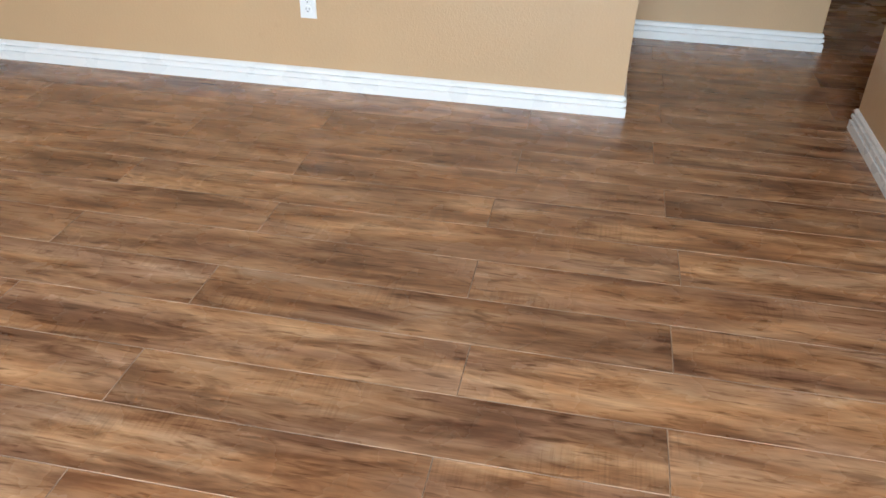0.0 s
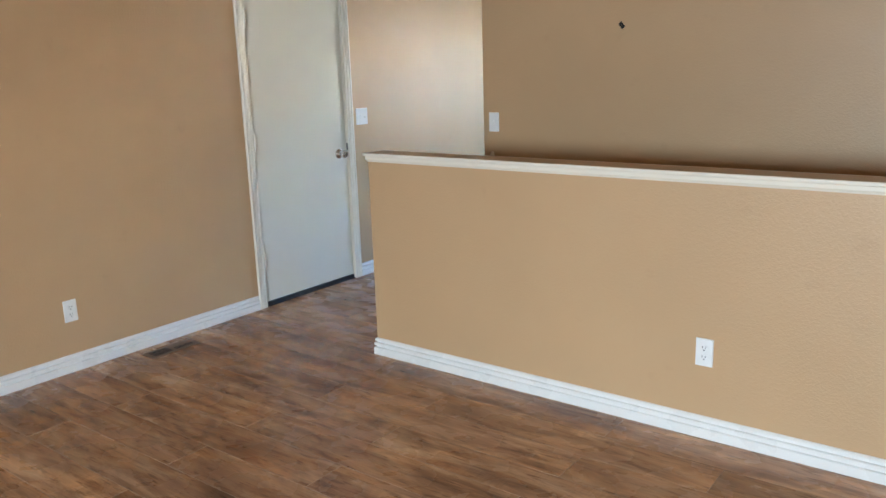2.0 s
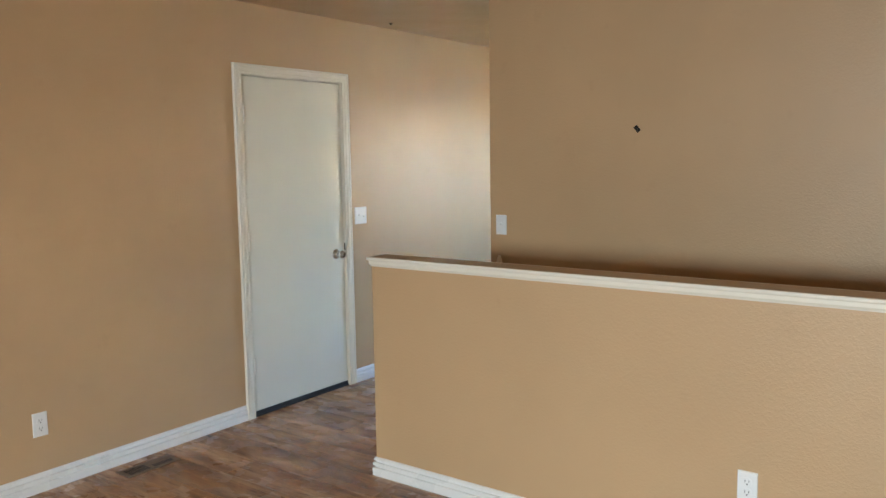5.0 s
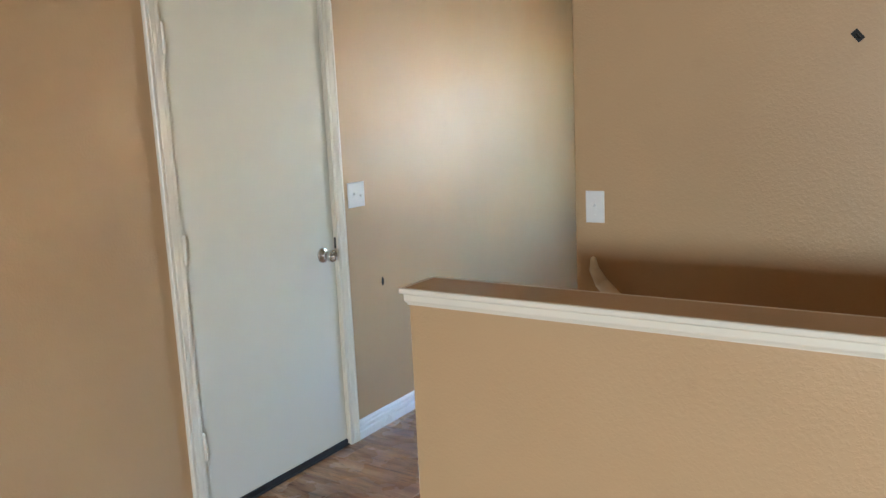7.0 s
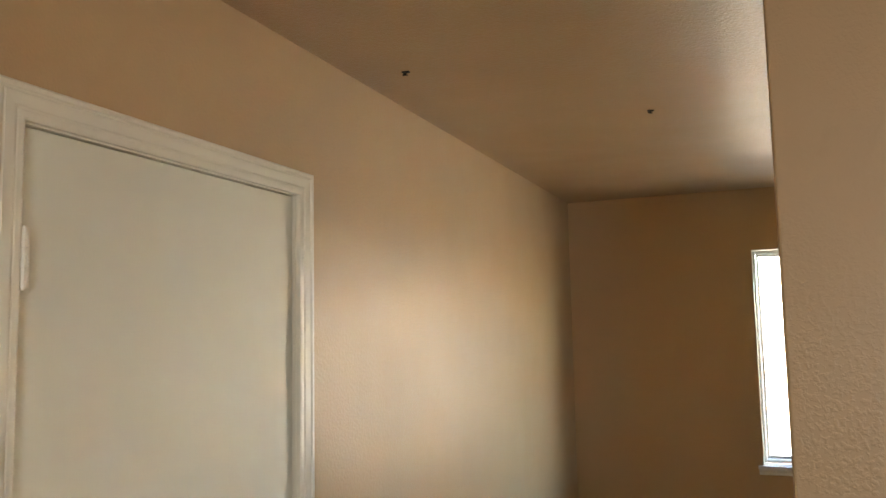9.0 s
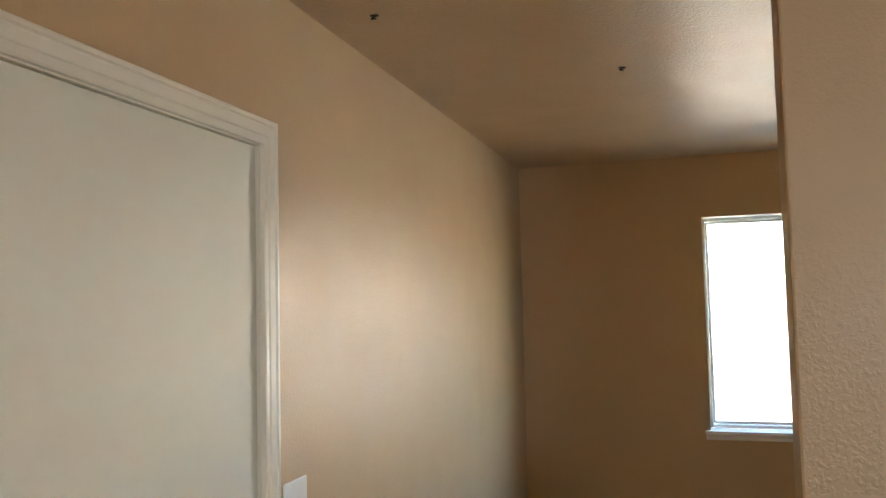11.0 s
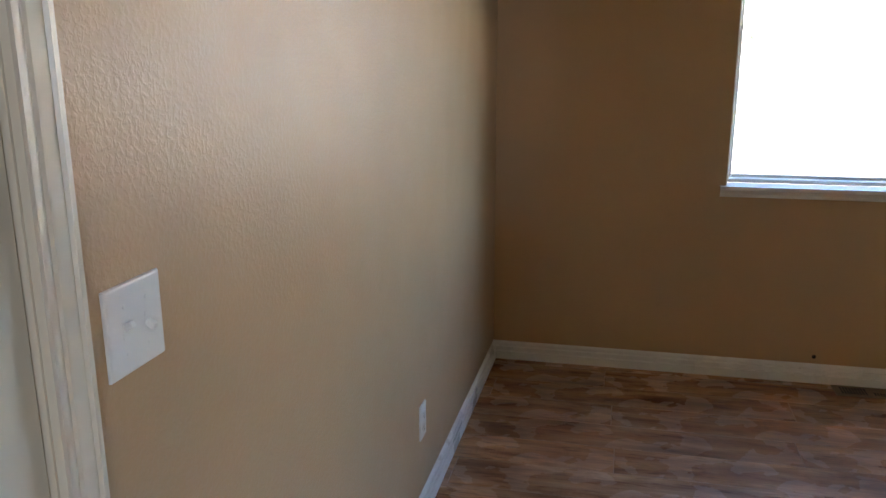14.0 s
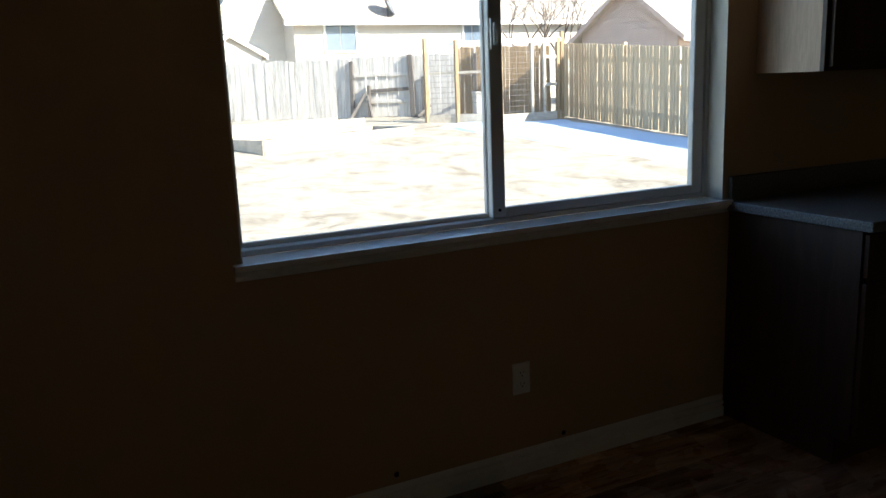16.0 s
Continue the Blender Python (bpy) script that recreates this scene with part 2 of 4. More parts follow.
BARK = plain("grey_bark", (0.15, 0.115, 0.09), 0.9, 0, 0.3, 12, 0.4)
LEAF = plain("dull_green_leaves", (0.06, 0.085, 0.04), 0.7, 0, 0.3, 4)
# snow tinted blue: the sky-lit shade by the fence is in its colour
SNOW = plain("shade_blue_snow", (0.52, 0.63, 0.74), 0.7, 0, 0.05, 3, 0.4)
SOIL = plain("bed_soil", (0.10, 0.075, 0.05), 0.95, 0, 0.3, 9, 0.5)


def earth():
    m, nt, b = material("dry_lawn")
    v = coords(nt)
    n = noise_tex(nt, v, 1.3, 10, 0.8, 0.6)
    c = ramp(nt, n, [(0.30, (0.17, 0.13, 0.09)), (0.40, (0.30, 0.25, 0.185)), (0.50, (0.45, 0.395, 0.31)), (0.75, (0.53, 0.48, 0.39))])
    f = ramp(nt, noise_tex(nt, v, 13, 8, 0.8), [(0.36, (0.34, 0.30, 0.25)), (0.41, (0.88, 0.86, 0.82)), (0.6, (1.08, 1.08, 1.05))])
    nt.links.new(mixed(nt, 0.8, c.outputs[0], f.outputs[0], "MULTIPLY"), b.inputs["Base Color"])
    b.inputs["Roughness"].default_value = 0.95
    bump(nt, b, noise_tex(nt, v, 9, 4, 0.6), 0.35, 0.04)
    return m


EARTH = earth()


# ---------------------------------------------------------------- building helpers
def slab(bm, x0, x1, y0, y1, z0, z1):
    v = [bm.verts.new((x, y, z)) for z in (z0, z1) for x, y in ((x0, y0), (x1, y0), (x1, y1), (x0, y1))]
    for f in ((3, 2, 1, 0), (4, 5, 6, 7), (0, 1, 5, 4), (1, 2, 6, 5), (2, 3, 7, 6), (3, 0, 4, 7)):
        bm.faces.new([v[i] for i in f])


def box(*size, bevel=0.0, segments=2):
    bm = bmesh.new()
    slab(bm, *size)
    if bevel:
        bmesh.ops.bevel(bm, geom=bm.edges[:], offset=bevel, segments=segments, profile=0.5, affect="EDGES")
    return bm


def boxes(*sizes):
    bm = bmesh.new()
    for s in sizes:
        slab(bm, *s)
    return bm


def solid(name, bm, mat, smooth=False):
    bmesh.ops.recalc_face_normals(bm, faces=bm.faces[:])
    me = bpy.data.meshes.new(name)
    bm.to_mesh(me)
    bm.free()
    for m in mat if isinstance(mat, (list, tuple)) else (mat,):
        me.materials.append(m)
    if smooth:
        me.shade_smooth()
    return new(name, me)


def part(name, bm, mat, parent, label="", smooth=False):
    ob = solid(name, bm, mat, smooth)
    ob.parent = parent
    if label:
        ob["label"] = label
    return ob


def structure(name, bm, mat, label=""):
    return tagged(solid(name, bm, mat), label, kind="structure")


def thing(name, m, label, category, group=""):
    ob = new(name)
    ob.empty_display_size = 0.05
    ob.matrix_world = m
    return tagged(ob, label, category, group)


def moulding(profile, path, up, side=1, bm=None):
    """Sweep a profile of (outwards, along up) along a polyline, mitred at its corners."""
    bm = bm or bmesh.new()
    up = Vector(up)
    pts = [Vector(p) for p in path]
    normals = [(b - a).normalized().cross(up) * side for a, b in zip(pts, pts[1:])]
    rings = []
    for i, p in enumerate(pts):
        a, b = normals[max(i - 1, 0)], normals[min(i, len(normals) - 1)]
        m = (a + b) / (1 + a.dot(b))
        rings.append([bm.verts.new(p + m * u + up * h) for u, h in profile])
    k = len(profile)
    for r, s in zip(rings, rings[1:]):
        for i in range(k):
            bm.faces.new((r[i], r[(i + 1) % k], s[(i + 1) % k], s[i]))
    bm.faces.new(rings[0])
    bm.faces.new(rings[-1][::-1])
    return bm


def turned(profile, segments=24, m=None):
    """A solid of revolution about x from (x, radius) pairs."""
    bm = bmesh.new()
    rings = [[bm.verts.new((x, r * math.cos(a), r * math.sin(a))) for a in (2 * math.pi * i / segments for i in range(segments))] for x, r in profile]
    for a, b in zip(rings, rings[1:]):
        for i in range(segments):
            j = (i + 1) % segments
            bm.faces.new((a[i], a[j], b[j], b[i]))
    bm.faces.new(rings[0][::-1])
    bm.faces.new(rings[-1])
    if m is not None:
        bmesh.ops.transform(bm, matrix=m, verts=bm.verts[:])
    return bm


def rod(bm, a, b, ra, rb, sides=7):
    a, b = Vector(a), Vector(b)
    q = (b - a).to_track_quat("Z", "Y")
    ring = lambda c, r: [bm.verts.new(c + q @ Vector((r * math.cos(2 * math.pi * i / sides), r * math.sin(2 * math.pi * i / sides), 0))) for i in range(sides)]
    p, s = ring(a, ra), ring(b, rb)
    for i in range(sides):
        j = (i + 1) % sides
        bm.faces.new((p[i], p[j], s[j], s[i]))
    bm.faces.new(p[::-1])
    bm.faces.new(s)


# ---------------------------------------------------------------- the house shell
ZC = 2.455          # ceiling
NORTH = 3.88        # dining-room window wall
TALL = 0.834        # wall behind the stairwell
HALF = -0.255       # front of the half wall
EAST = 5.205        # living-room east wall
SOUTH, FAR_EAST = -6.4, 6.6
WX0, WX1, WZ0, WZ1 = 1.045, 2.93, 0.908, 2.104   # north window opening
LZ = -2.7           # foot of the stairwell

structure("wall_west", boxes((-0.12, 0, SOUTH - 0.12, -0.03, -0.3, ZC), (-0.12, 0, 0.832, NORTH + 0.17, -0.3, ZC), (-0.12, 0, -0.03, 0.832, 2.06, ZC),
                             (-0.12, 0, -0.03, 0.832, -0.3, -0.012)), WALL)
structure("wall_north", boxes((0, WX0, NORTH, NORTH + 0.17, -0.3, ZC), (WX1, FAR_EAST, NORTH, NORTH + 0.17, -0.3, ZC),
                              (WX0, WX1, NORTH, NORTH + 0.17, -0.3, WZ0 - 0.022), (WX0, WX1, NORTH, NORTH + 0.17, WZ1, ZC)), WALL)
structure("wall_stairwell", box(1.165, 5.255, TALL, TALL + 0.115, LZ, ZC, bevel=0.006), WALL)
structure("wall_half", box(1.195, 4.135, HALF, HALF + 0.115, LZ, 1.066), WALL)
structure("wall_stair_end", boxes((4.135, 4.285, HALF, HALF + 0.115, LZ, ZC), (4.17, 4.285, HALF + 0.115, TALL, LZ, ZC)), WALL)
structure("wall_stair_foot", box(1.075, 1.19, HALF + 0.115, TALL, LZ, -0.2), WALL)
structure("wall_east", box(EAST, EAST + 0.115, SOUTH, -0.165, -0.3, ZC, bevel=0.005), WALL)
structure("wall_hall_south", box(EAST + 0.115, FAR_EAST, -0.28, -0.165, -0.3, ZC), WALL)
structure("wall_far_east", box(FAR_EAST, FAR_EAST + 0.12, -0.28, NORTH + 0.17, -0.3, ZC), WALL)
SX0, SX1, SZ0, SZ1 = 3.0, 4.8, 0.85, 1.95
structure("wall_south", boxes((0, SX0, SOUTH - 0.12, SOUTH, -0.3, ZC), (SX1, EAST + 0.115, SOUTH - 0.12, SOUTH, -0.3, ZC),
                              (SX0, SX1, SOUTH - 0.12, SOUTH, -0.3, SZ0), (SX0, SX1, SOUTH - 0.12, SOUTH, SZ1, ZC)), WALL)
structure("ceiling", boxes((-0.12, FAR_EAST + 0.12, SOUTH - 0.12, NORTH + 0.17, ZC, ZC + 0.2)), CEIL)
structure("floor_stairwell", boxes((1.19, 4.17, HALF + 0.115, TALL, LZ - 0.1, LZ)), SUBFLOOR)
stairs = bmesh.new()
for i in range(14):
    slab(stairs, 1.22 + 0.205 * i, 1.22 + 0.205 * (i + 1) + 0.02, HALF + 0.117, TALL - 0.002, LZ, -0.185 * (i + 1))
structure("stairs", stairs, CARD)

# skirting
BASE = [(0, 0), (0.016, 0), (0.016, 0.037), (0.014, 0.040), (0.005, 0.0415), (0.005, 0.049), (0.0145, 0.0505), (0.0145, 0.063), (0.012, 0.066), (0.003, 0.067), (0.003, 0.074), (0.011, 0.0755), (0.010, 0.083), (0.005, 0.090), (0, 0.092)]
UP = (0, 0, 1)


def skirting(*path, side=1):
    structure("baseboard", moulding(BASE, [(x, y, 0) for x, y in path], UP, side), TRIM)


skirting((0, SOUTH), (0, -0.0715), side=1)
skirting((0, 0.8895), (0, NORTH), (2.96, NORTH), side=1)
skirting((1.195, HALF + 0.113), (1.195, HALF), (4.285, HALF), (4.285, TALL), (5.255, TALL), (5.255, TALL + 0.115), (3.3, TALL + 0.115), side=1)
skirting((EAST, SOUTH), (EAST, -0.165), (EAST + 0.115, -0.165), (FAR_EAST, -0.165), side=-1)

# cap of the half wall: tan top board, white nosing and moulding round three sides
cap = tagged(new("trim"), "white moulded cap with tan top on the half wall", kind="structure")
part("top_board", box(1.187, 4.133, HALF - 0.008, HALF + 0.123, 1.068, 1.082, bevel=0.002), WALL, cap, "tan painted top board")
NOSE = [(0, 0.0), (0.008, 0.0), (0.0105, 0.002), (0.0105, 0.011), (0.008, 0.014), (0, 0.014)]
CROWN = [(0, 0), (0.003, 0.0), (0.0045, 0.005), (0.008, 0.008), (0.010, 0.013), (0.010, 0.027), (0.0125, 0.030), (0, 0.030)]
part("nosing", moulding(NOSE, [(4.134, HALF + 0.123, 1.068), (1.187, HALF + 0.123, 1.068), (1.187, HALF - 0.008, 1.068), (4.134, HALF - 0.008, 1.068)], UP, 1), CREAM, cap)
part("moulding", moulding(CROWN, [(4.134, HALF + 0.115, 1.0375), (1.195, HALF + 0.115, 1.0375), (1.195, HALF, 1.0375), (4.134, HALF, 1.0375)], UP, 1), CREAM, cap)

# ---------------------------------------------------------------- flush door in the west wall
door = tagged(new("door_1"), "closed pale grey flush door with white casing", kind="structure")
D0, D1, DT = -0.002, 0.820, 2.038
part("leaf", box(-0.045, -0.006, D0, D1, 0.022, DT, bevel=0.0015), DOORP, door)
part("jamb", boxes((-0.119, 0.001, -0.029, D0 - 0.003, 0, 2.058), (-0.119, 0.001, D1 + 0.003, 0.831, 0, 2.058), (-0.119, 0.001, D0 - 0.003, D1 + 0.003, DT + 0.003, 2.058),
                   (-0.119, -0.06, D0 - 0.003, D1 + 0.003, 0.02, DT + 0.003)), CREAM, door)
part("threshold", box(-0.119, 0.004, D0 - 0.003, D1 + 0.003, -0.01, 0.007, bevel=0.002), RUBBER, door, "dark metal threshold")
part("door_sweep", box(-0.012, 0.002, D0 + 0.004, D1 - 0.004, 0.008, 0.032, bevel=0.002), RUBBER, door, "black rubber sweep along the bottom edge")
CASING = [(0, 0), (0, 0.011), (0.004, 0.013), (0.014, 0.013), (0.0165, 0.0115), (0.019, 0.0115), (0.022, 0.0145), (0.042, 0.016), (0.0445, 0.0135), (0.047, 0.0135), (0.050, 0.018), (0.058, 0.018), (0.062, 0.014), (0.062, 0)]
part("casing", moulding(CASING, [(0.0015, -0.008, 0), (0.0015, -0.008, 2.044), (0.0015, 0.826, 2.044), (0.0015, 0.826, 0)], (1, 0, 0), -1), CREAM, door)
for z in (0.309, 1.066, 1.813):
    h = bmesh.new()
    slab(h, -0.006, -0.003, D0 + 0.001, D0 + 0.024, z - 0.048, z + 0.048)
    slab(h, -0.006, 0.003, D0 - 0.006, D0 - 0.003, z - 0.048, z + 0.048)
    for k in range(3):
        rod(h, (0.008, D0 + 0.003, z - 0.050 + k * 0.0335), (0.008, D0 + 0.003, z - 0.0175 + k * 0.0335), 0.0085, 0.0085, 12)
    rod(h, (0.008, D0 + 0.003, z - 0.054), (0.008, D0 + 0.003, z + 0.054), 0.004, 0.004, 10)
    part("hinge", h, CREAM, door)
knob_at = pose(-0.006, 0.742, 0.917)
knob = part("knob", turned([(0.0, 0.034), (0.004, 0.034), (0.008, 0.031), (0.010, 0.026), (0.012, 0.015), (0.022, 0.0125), (0.034, 0.0135), (0.040, 0.022), (0.048, 0.0265), (0.058, 0.0275), (0.064, 0.0255), (0.066, 0.020), (0.064, 0.014)], 28, knob_at),
            NICKEL, door, "round satin nickel knob with a privacy button", True)
part("privacy_button", turned([(0.060, 0.010), (0.069, 0.010), (0.071, 0.008)], 16, knob_at), NICKEL, knob)
part("strike", boxes((-0.004, 0.0025, D1 + 0.0005, D1 + 0.006, 0.935, 0.985)), IRON, door, "dark latch strike in the door gap")


# ---------------------------------------------------------------- outlets and switches
def rounded_plate(w, h, t):
    bm = bmesh.new()
    slab(bm, 0, t, -w / 2, w / 2, -h / 2, h / 2)
    bmesh.ops.bevel(bm, geom=[e for e in bm.edges if all(v.co.x > 0 for v in e.verts)], offset=0.0035, segments=3, profile=0.5, affect="EDGES")
    return bm


def screw(y, z, x=0.0058):
    return turned([(x - 0.002, 0.0032), (x, 0.0032), (x + 0.0008, 0.002)], 12, pose(0, y, z))


def outlet(m, label):
    """A duplex outlet; its plate lies in the local yz plane and faces +x."""
    ob = thing("wall_outlet", m, label, "outlet", "wall outlets")
    part("plate", rounded_plate(0.070, 0.115, 0.0058), PLASTIC, ob)
    for z in (0.0195, -0.0195):
        face = bmesh.new()
        bmesh.ops.create_cone(face, cap_ends=True, segments=24, radius1=0.0172, radius2=0.0168, depth=0.003, matrix=pose(0.0066, 0, z, 0, 90, 0))
        recept = part("receptacle", face, PLASTIC, ob)
        part("slot", boxes((0.0078, 0.0085, -0.0078, -0.0056, z - 0.001, z + 0.008), (0.0078, 0.0085, 0.0056, 0.0078, z, z + 0.007), (0.0078, 0.0085, -0.0024, 0.0024, z - 0.011, z - 0.006)), SLOT, recept, "black slots")
    part("screw", screw(0, 0), PLASTIC, ob)
    return ob


def switch(m, label, gangs):
    ob = thing("light_switch", m, label, "light switch", "light switches")
    part("plate", rounded_plate(0.070 + 0.046 * (gangs - 1), 0.115, 0.0058), PLASTIC, ob)
    for g in range(gangs):
        y = 0.046 * (g - (gangs - 1) / 2)
        bm = boxes((0.0055, 0.0064, y - 0.0055, y + 0.0055, -0.012, 0.012))
        part("toggle_frame", bm, PLASTIC, ob)
        up = 1 if g == 0 else -1
        lever = box(0, 0.014, -0.0042, 0.0042, -0.005, 0.005, bevel=0.0015)
        bmesh.ops.transform(lever, matrix=pose(0.005, y, 0.003 * up, 0, -28 * up, 0), verts=lever.verts[:])
        part("toggle", lever, PLASTIC, ob)
        for z in (0.030, -0.030):
            part("screw", screw(y, z), PLASTIC, ob)
    return ob


outlet(pose(0.0005, -1.293, 0.324), "white duplex outlet on the tan west wall")
outlet(pose(0.0005, 2.43, 0.341), "white duplex outlet on the tan dining wall")
outlet(pose(2.956, HALF - 0.0005, 0.363, 0, 0, -90), "white duplex outlet low on the half wall")
outlet(pose(1.986, NORTH - 0.0005, 0.362, 0, 0, -90), "white duplex outlet under the dining window")
switch(pose(0.0005, 0.987, 1.159), "white double toggle switch beside the door casing", 2)
switch(pose(1.243, TALL - 0.0005, 1.154, 0, 0, -90), "white single toggle switch on the stairwell wall", 1)

# ---------------------------------------------------------------- stair handrail
rail = thing("handrail", pose(1.267, TALL, 0.945), "cream painted round wooden handrail sloping down the stairs", "handrail")
bm = bmesh.new()
pts = [(-0.025, -0.024, 0.022), (-0.010, -0.050, -0.012), (0.022, -0.060, -0.058), (0.13, -0.062, -0.157), (2.6, -0.062, -2.28)]
radii = (0.010, 0.018, 0.024, 0.0215, 0.0215)
for (a, ra), (b, rb) in zip(zip(pts, radii), zip(pts[1:], radii[1:])):
    rod(bm, a, b, ra, rb, 16)
for p, r in zip(pts[:-1], radii):
    bmesh.ops.create_uvsphere(bm, u_segments=16, v_segments=10, radius=r * 0.995, matrix=Matrix.Translation(p))
part("rail", bm, RAILWOOD, rail, smooth=True)
for x in (0.35, 1.3, 2.2):
    z = -0.157 - (x - 0.13) * 0.86
    bm = bmesh.new()
    rod(bm, (x, -0.001, z - 0.06), (x, -0.05, z - 0.05), 0.008, 0.007, 10)
    rod(bm, (x, -0.05, z - 0.05), (x, -0.066, z - 0.02), 0.007, 0.007, 10)
    rod(bm, (x, -0.0005, z - 0.06), (x, -0.006, z - 0.06), 0.026, 0.024, 16)
    part("bracket", bm, NICKEL, rail)

# ---------------------------------------------------------------- small boxes left on the cap
for x, w, h in ((3.945, 0.092, 0.050), (4.043, 0.084, 0.048)):
    b = thing("small_box", pose(x, HALF + 0.030, 1.082), "small tan cardboard box standing on the wall cap", "box", "boxes on the wall cap")
    part("carton", box(0, w, 0, 0.10, 0.0, h, bevel=0.002), CARD, b)
    part("lid", box(-0.0015, w + 0.0015, -0.0015, 0.1015, h - 0.012, h + 0.0015, bevel=0.0015), CARD, b)
strip = thing("trim_scrap", pose(3.93, HALF + 0.010, 1.082), "short scrap of white trim lying on the cap", "trim scrap")
part("strip", box(0, 0.10, 0, 0.016, 0, 0.007, bevel=0.002), TRIM, strip)


# ---------------------------------------------------------------- nails, hooks, cable holes
def wall_hook(m, label, s=1.0):
    ob = thing("wall_hook", m, label, "hook", "dark hooks")
    part("bracket", box(0, 0.004, -0.011 * s, 0.011 * s, -0.018 * s, 0.018 * s, bevel=0.001), IRON, ob)
    bm = bmesh.new()
    rod(bm, (0.003, 0, 0.004), (0.016 * s, 0, -0.010), 0.005 * s, 0.004 * s, 8)
    rod(bm, (0.016 * s, 0, -0.010), (0.018 * s, 0, 0.006), 0.004 * s, 0.003 * s, 8)
    part("prong", bm, IRON, ob)


wall_hook(pose(2.068, TALL, 1.679, 0, 0, -90) @ pose(0, 0, 0, 40, 0, 0), "small dark metal hook on the stairwell wall")
wall_hook(pose(0.17, 1.16, ZC, 0, 90, 0), "small dark metal hook on the tan ceiling", 0.62)
wall_hook(pose(0.78, 1.93, ZC, 0, 90, 30), "small dark metal hook on the tan ceiling", 0.62)


def hole(m, w, h, label):
    """A dark cable hole with a ragged lip."""
    ob = thing("wall_hole", m, label, "cable hole", "holes in the walls")
    bm = bmesh.new()
    ring = [bm.verts.new((0.0012, w / 2 * math.cos(a) * random.uniform(0.85, 1.1), h / 2 * math.sin(a) * random.uniform(0.9, 1.05))) for a in (2 * math.pi * i / 14 for i in range(14))]
    back = [bm.verts.new((-0.0, v.co.y * 1.08, v.co.z * 1.08)) for v in ring]
    bm.faces.new(ring)
    for i in range(14):
        bm.faces.new((ring[i], back[i], back[(i + 1) % 14], ring[(i + 1) % 14]))
    part("opening", bm, SLOT, ob)


hole(pose(0.0003, 1.149, 0.717), 0.017, 0.042, "dark oval hole in the tan west wall")
hole(pose(3.647, HALF - 0.0003, 0.783, 0, 0, -90) @ pose(0, 0, 0, 12, 0, 0), 0.015, 0.046, "dark slot hole in the half wall")
hole(pose(1.491, NORTH - 0.0003, 0.125, 0, 0, -90), 0.018, 0.018, "dark round hole above the skirting")
hole(pose(2.167, NORTH - 0.0003, 0.110, 0, 0, -90), 0.018, 0.018, "dark round hole above the skirting")


# ---------------------------------------------------------------- floor registers
def register(m, label):
    ob = thing("floor_register", m, label, "floor vent", "floor registers")
    part("plate", box(-0.15, 0.15, -0.058, 0.058, 0, 0.004, bevel=0.0015), REGISTER, ob)
    for side in (-1, 1):
        for i in range(9):
            x = side * 0.068 + (i - 4) * 0.0125
            part("slot", boxes((x - 0.0038, x + 0.0038, -0.036, -0.003, 0.0035, 0.0046)), SLOT, ob)
            part("slot", boxes((x - 0.0038, x + 0.0038, 0.003, 0.036, 0.0035, 0.0046)), SLOT if side < 0 else REGISTER, ob)


register(pose(0.155, -0.835, 0.0005, 0, 0, 90), "brown metal floor register beside the west wall")
register(pose(1.72, 3.80, 0.0005), "brown metal floor register under the dining window")


# ---------------------------------------------------------------- sliding window
def ring_frame(x0, x1, z0, z1, w, y0, y1, bevel=0.003, low=None):
    h = low or w
    bm = boxes((x0, x0 + w, y0, y1, z0, z1), (x1 - w, x1, y0, y1, z0, z1), (x0 + w, x1 - w, y0, y1, z0, z0 + h), (x0 + w, x1 - w, y0, y1, z1 - w, z1))
    bmesh.ops.bevel(bm, geom=bm.edges[:], offset=bevel, segments=1, affect="EDGES")
    return bm


win = tagged(new("window_1"), "white vinyl sliding window with a fixed and a sliding sash", kind="structure")
Y = NORTH + 0.085
part("window_frame", ring_frame(WX0 + 0.001, WX1 - 0.001, WZ0 + 0.001, WZ1 - 0.001, 0.019, Y, Y + 0.075), VINYL, win)
MX = 1.955
fixed = part("fixed_sash", ring_frame(WX0 + 0.021, MX, WZ0 + 0.021, WZ1 - 0.021, 0.015, Y + 0.040, Y + 0.062), VINYL, win)
slide = part("sliding_sash", ring_frame(MX - 0.012, WX1 - 0.021, WZ0 + 0.021, WZ1 - 0.021, 0.052, Y + 0.006, Y + 0.036, low=0.034), VINYL, win)
p1 = part("pane", boxes((WX0 + 0.034, MX - 0.013, Y + 0.050, Y + 0.053, WZ0 + 0.034, WZ1 - 0.034)), GLASS, fixed)
p2 = part("pane", boxes((MX + 0.038, WX1 - 0.071, Y + 0.020, Y + 0.023, WZ0 + 0.053, WZ1 - 0.071)), GLASS, slide)
for p in (p1, p2):
    p.visible_shadow = False
lt = bmesh.new()
slab(lt, MX - 0.008, MX + 0.014, Y - 0.004, Y + 0.006, 1.50, 1.60)
rod(lt, (MX + 0.003, Y - 0.012, 1.515), (MX + 0.003, Y - 0.012, 1.585), 0.007, 0.007, 10)
part("latch", lt, VINYL, slide, "white plastic sash latch")
part("latch_screw", turned([(0, 0.006), (0.003, 0.006)], 10, pose(MX + 0.014, Y + 0.004, WZ0 + 0.048, 0, 0, -90)), IRON, slide)
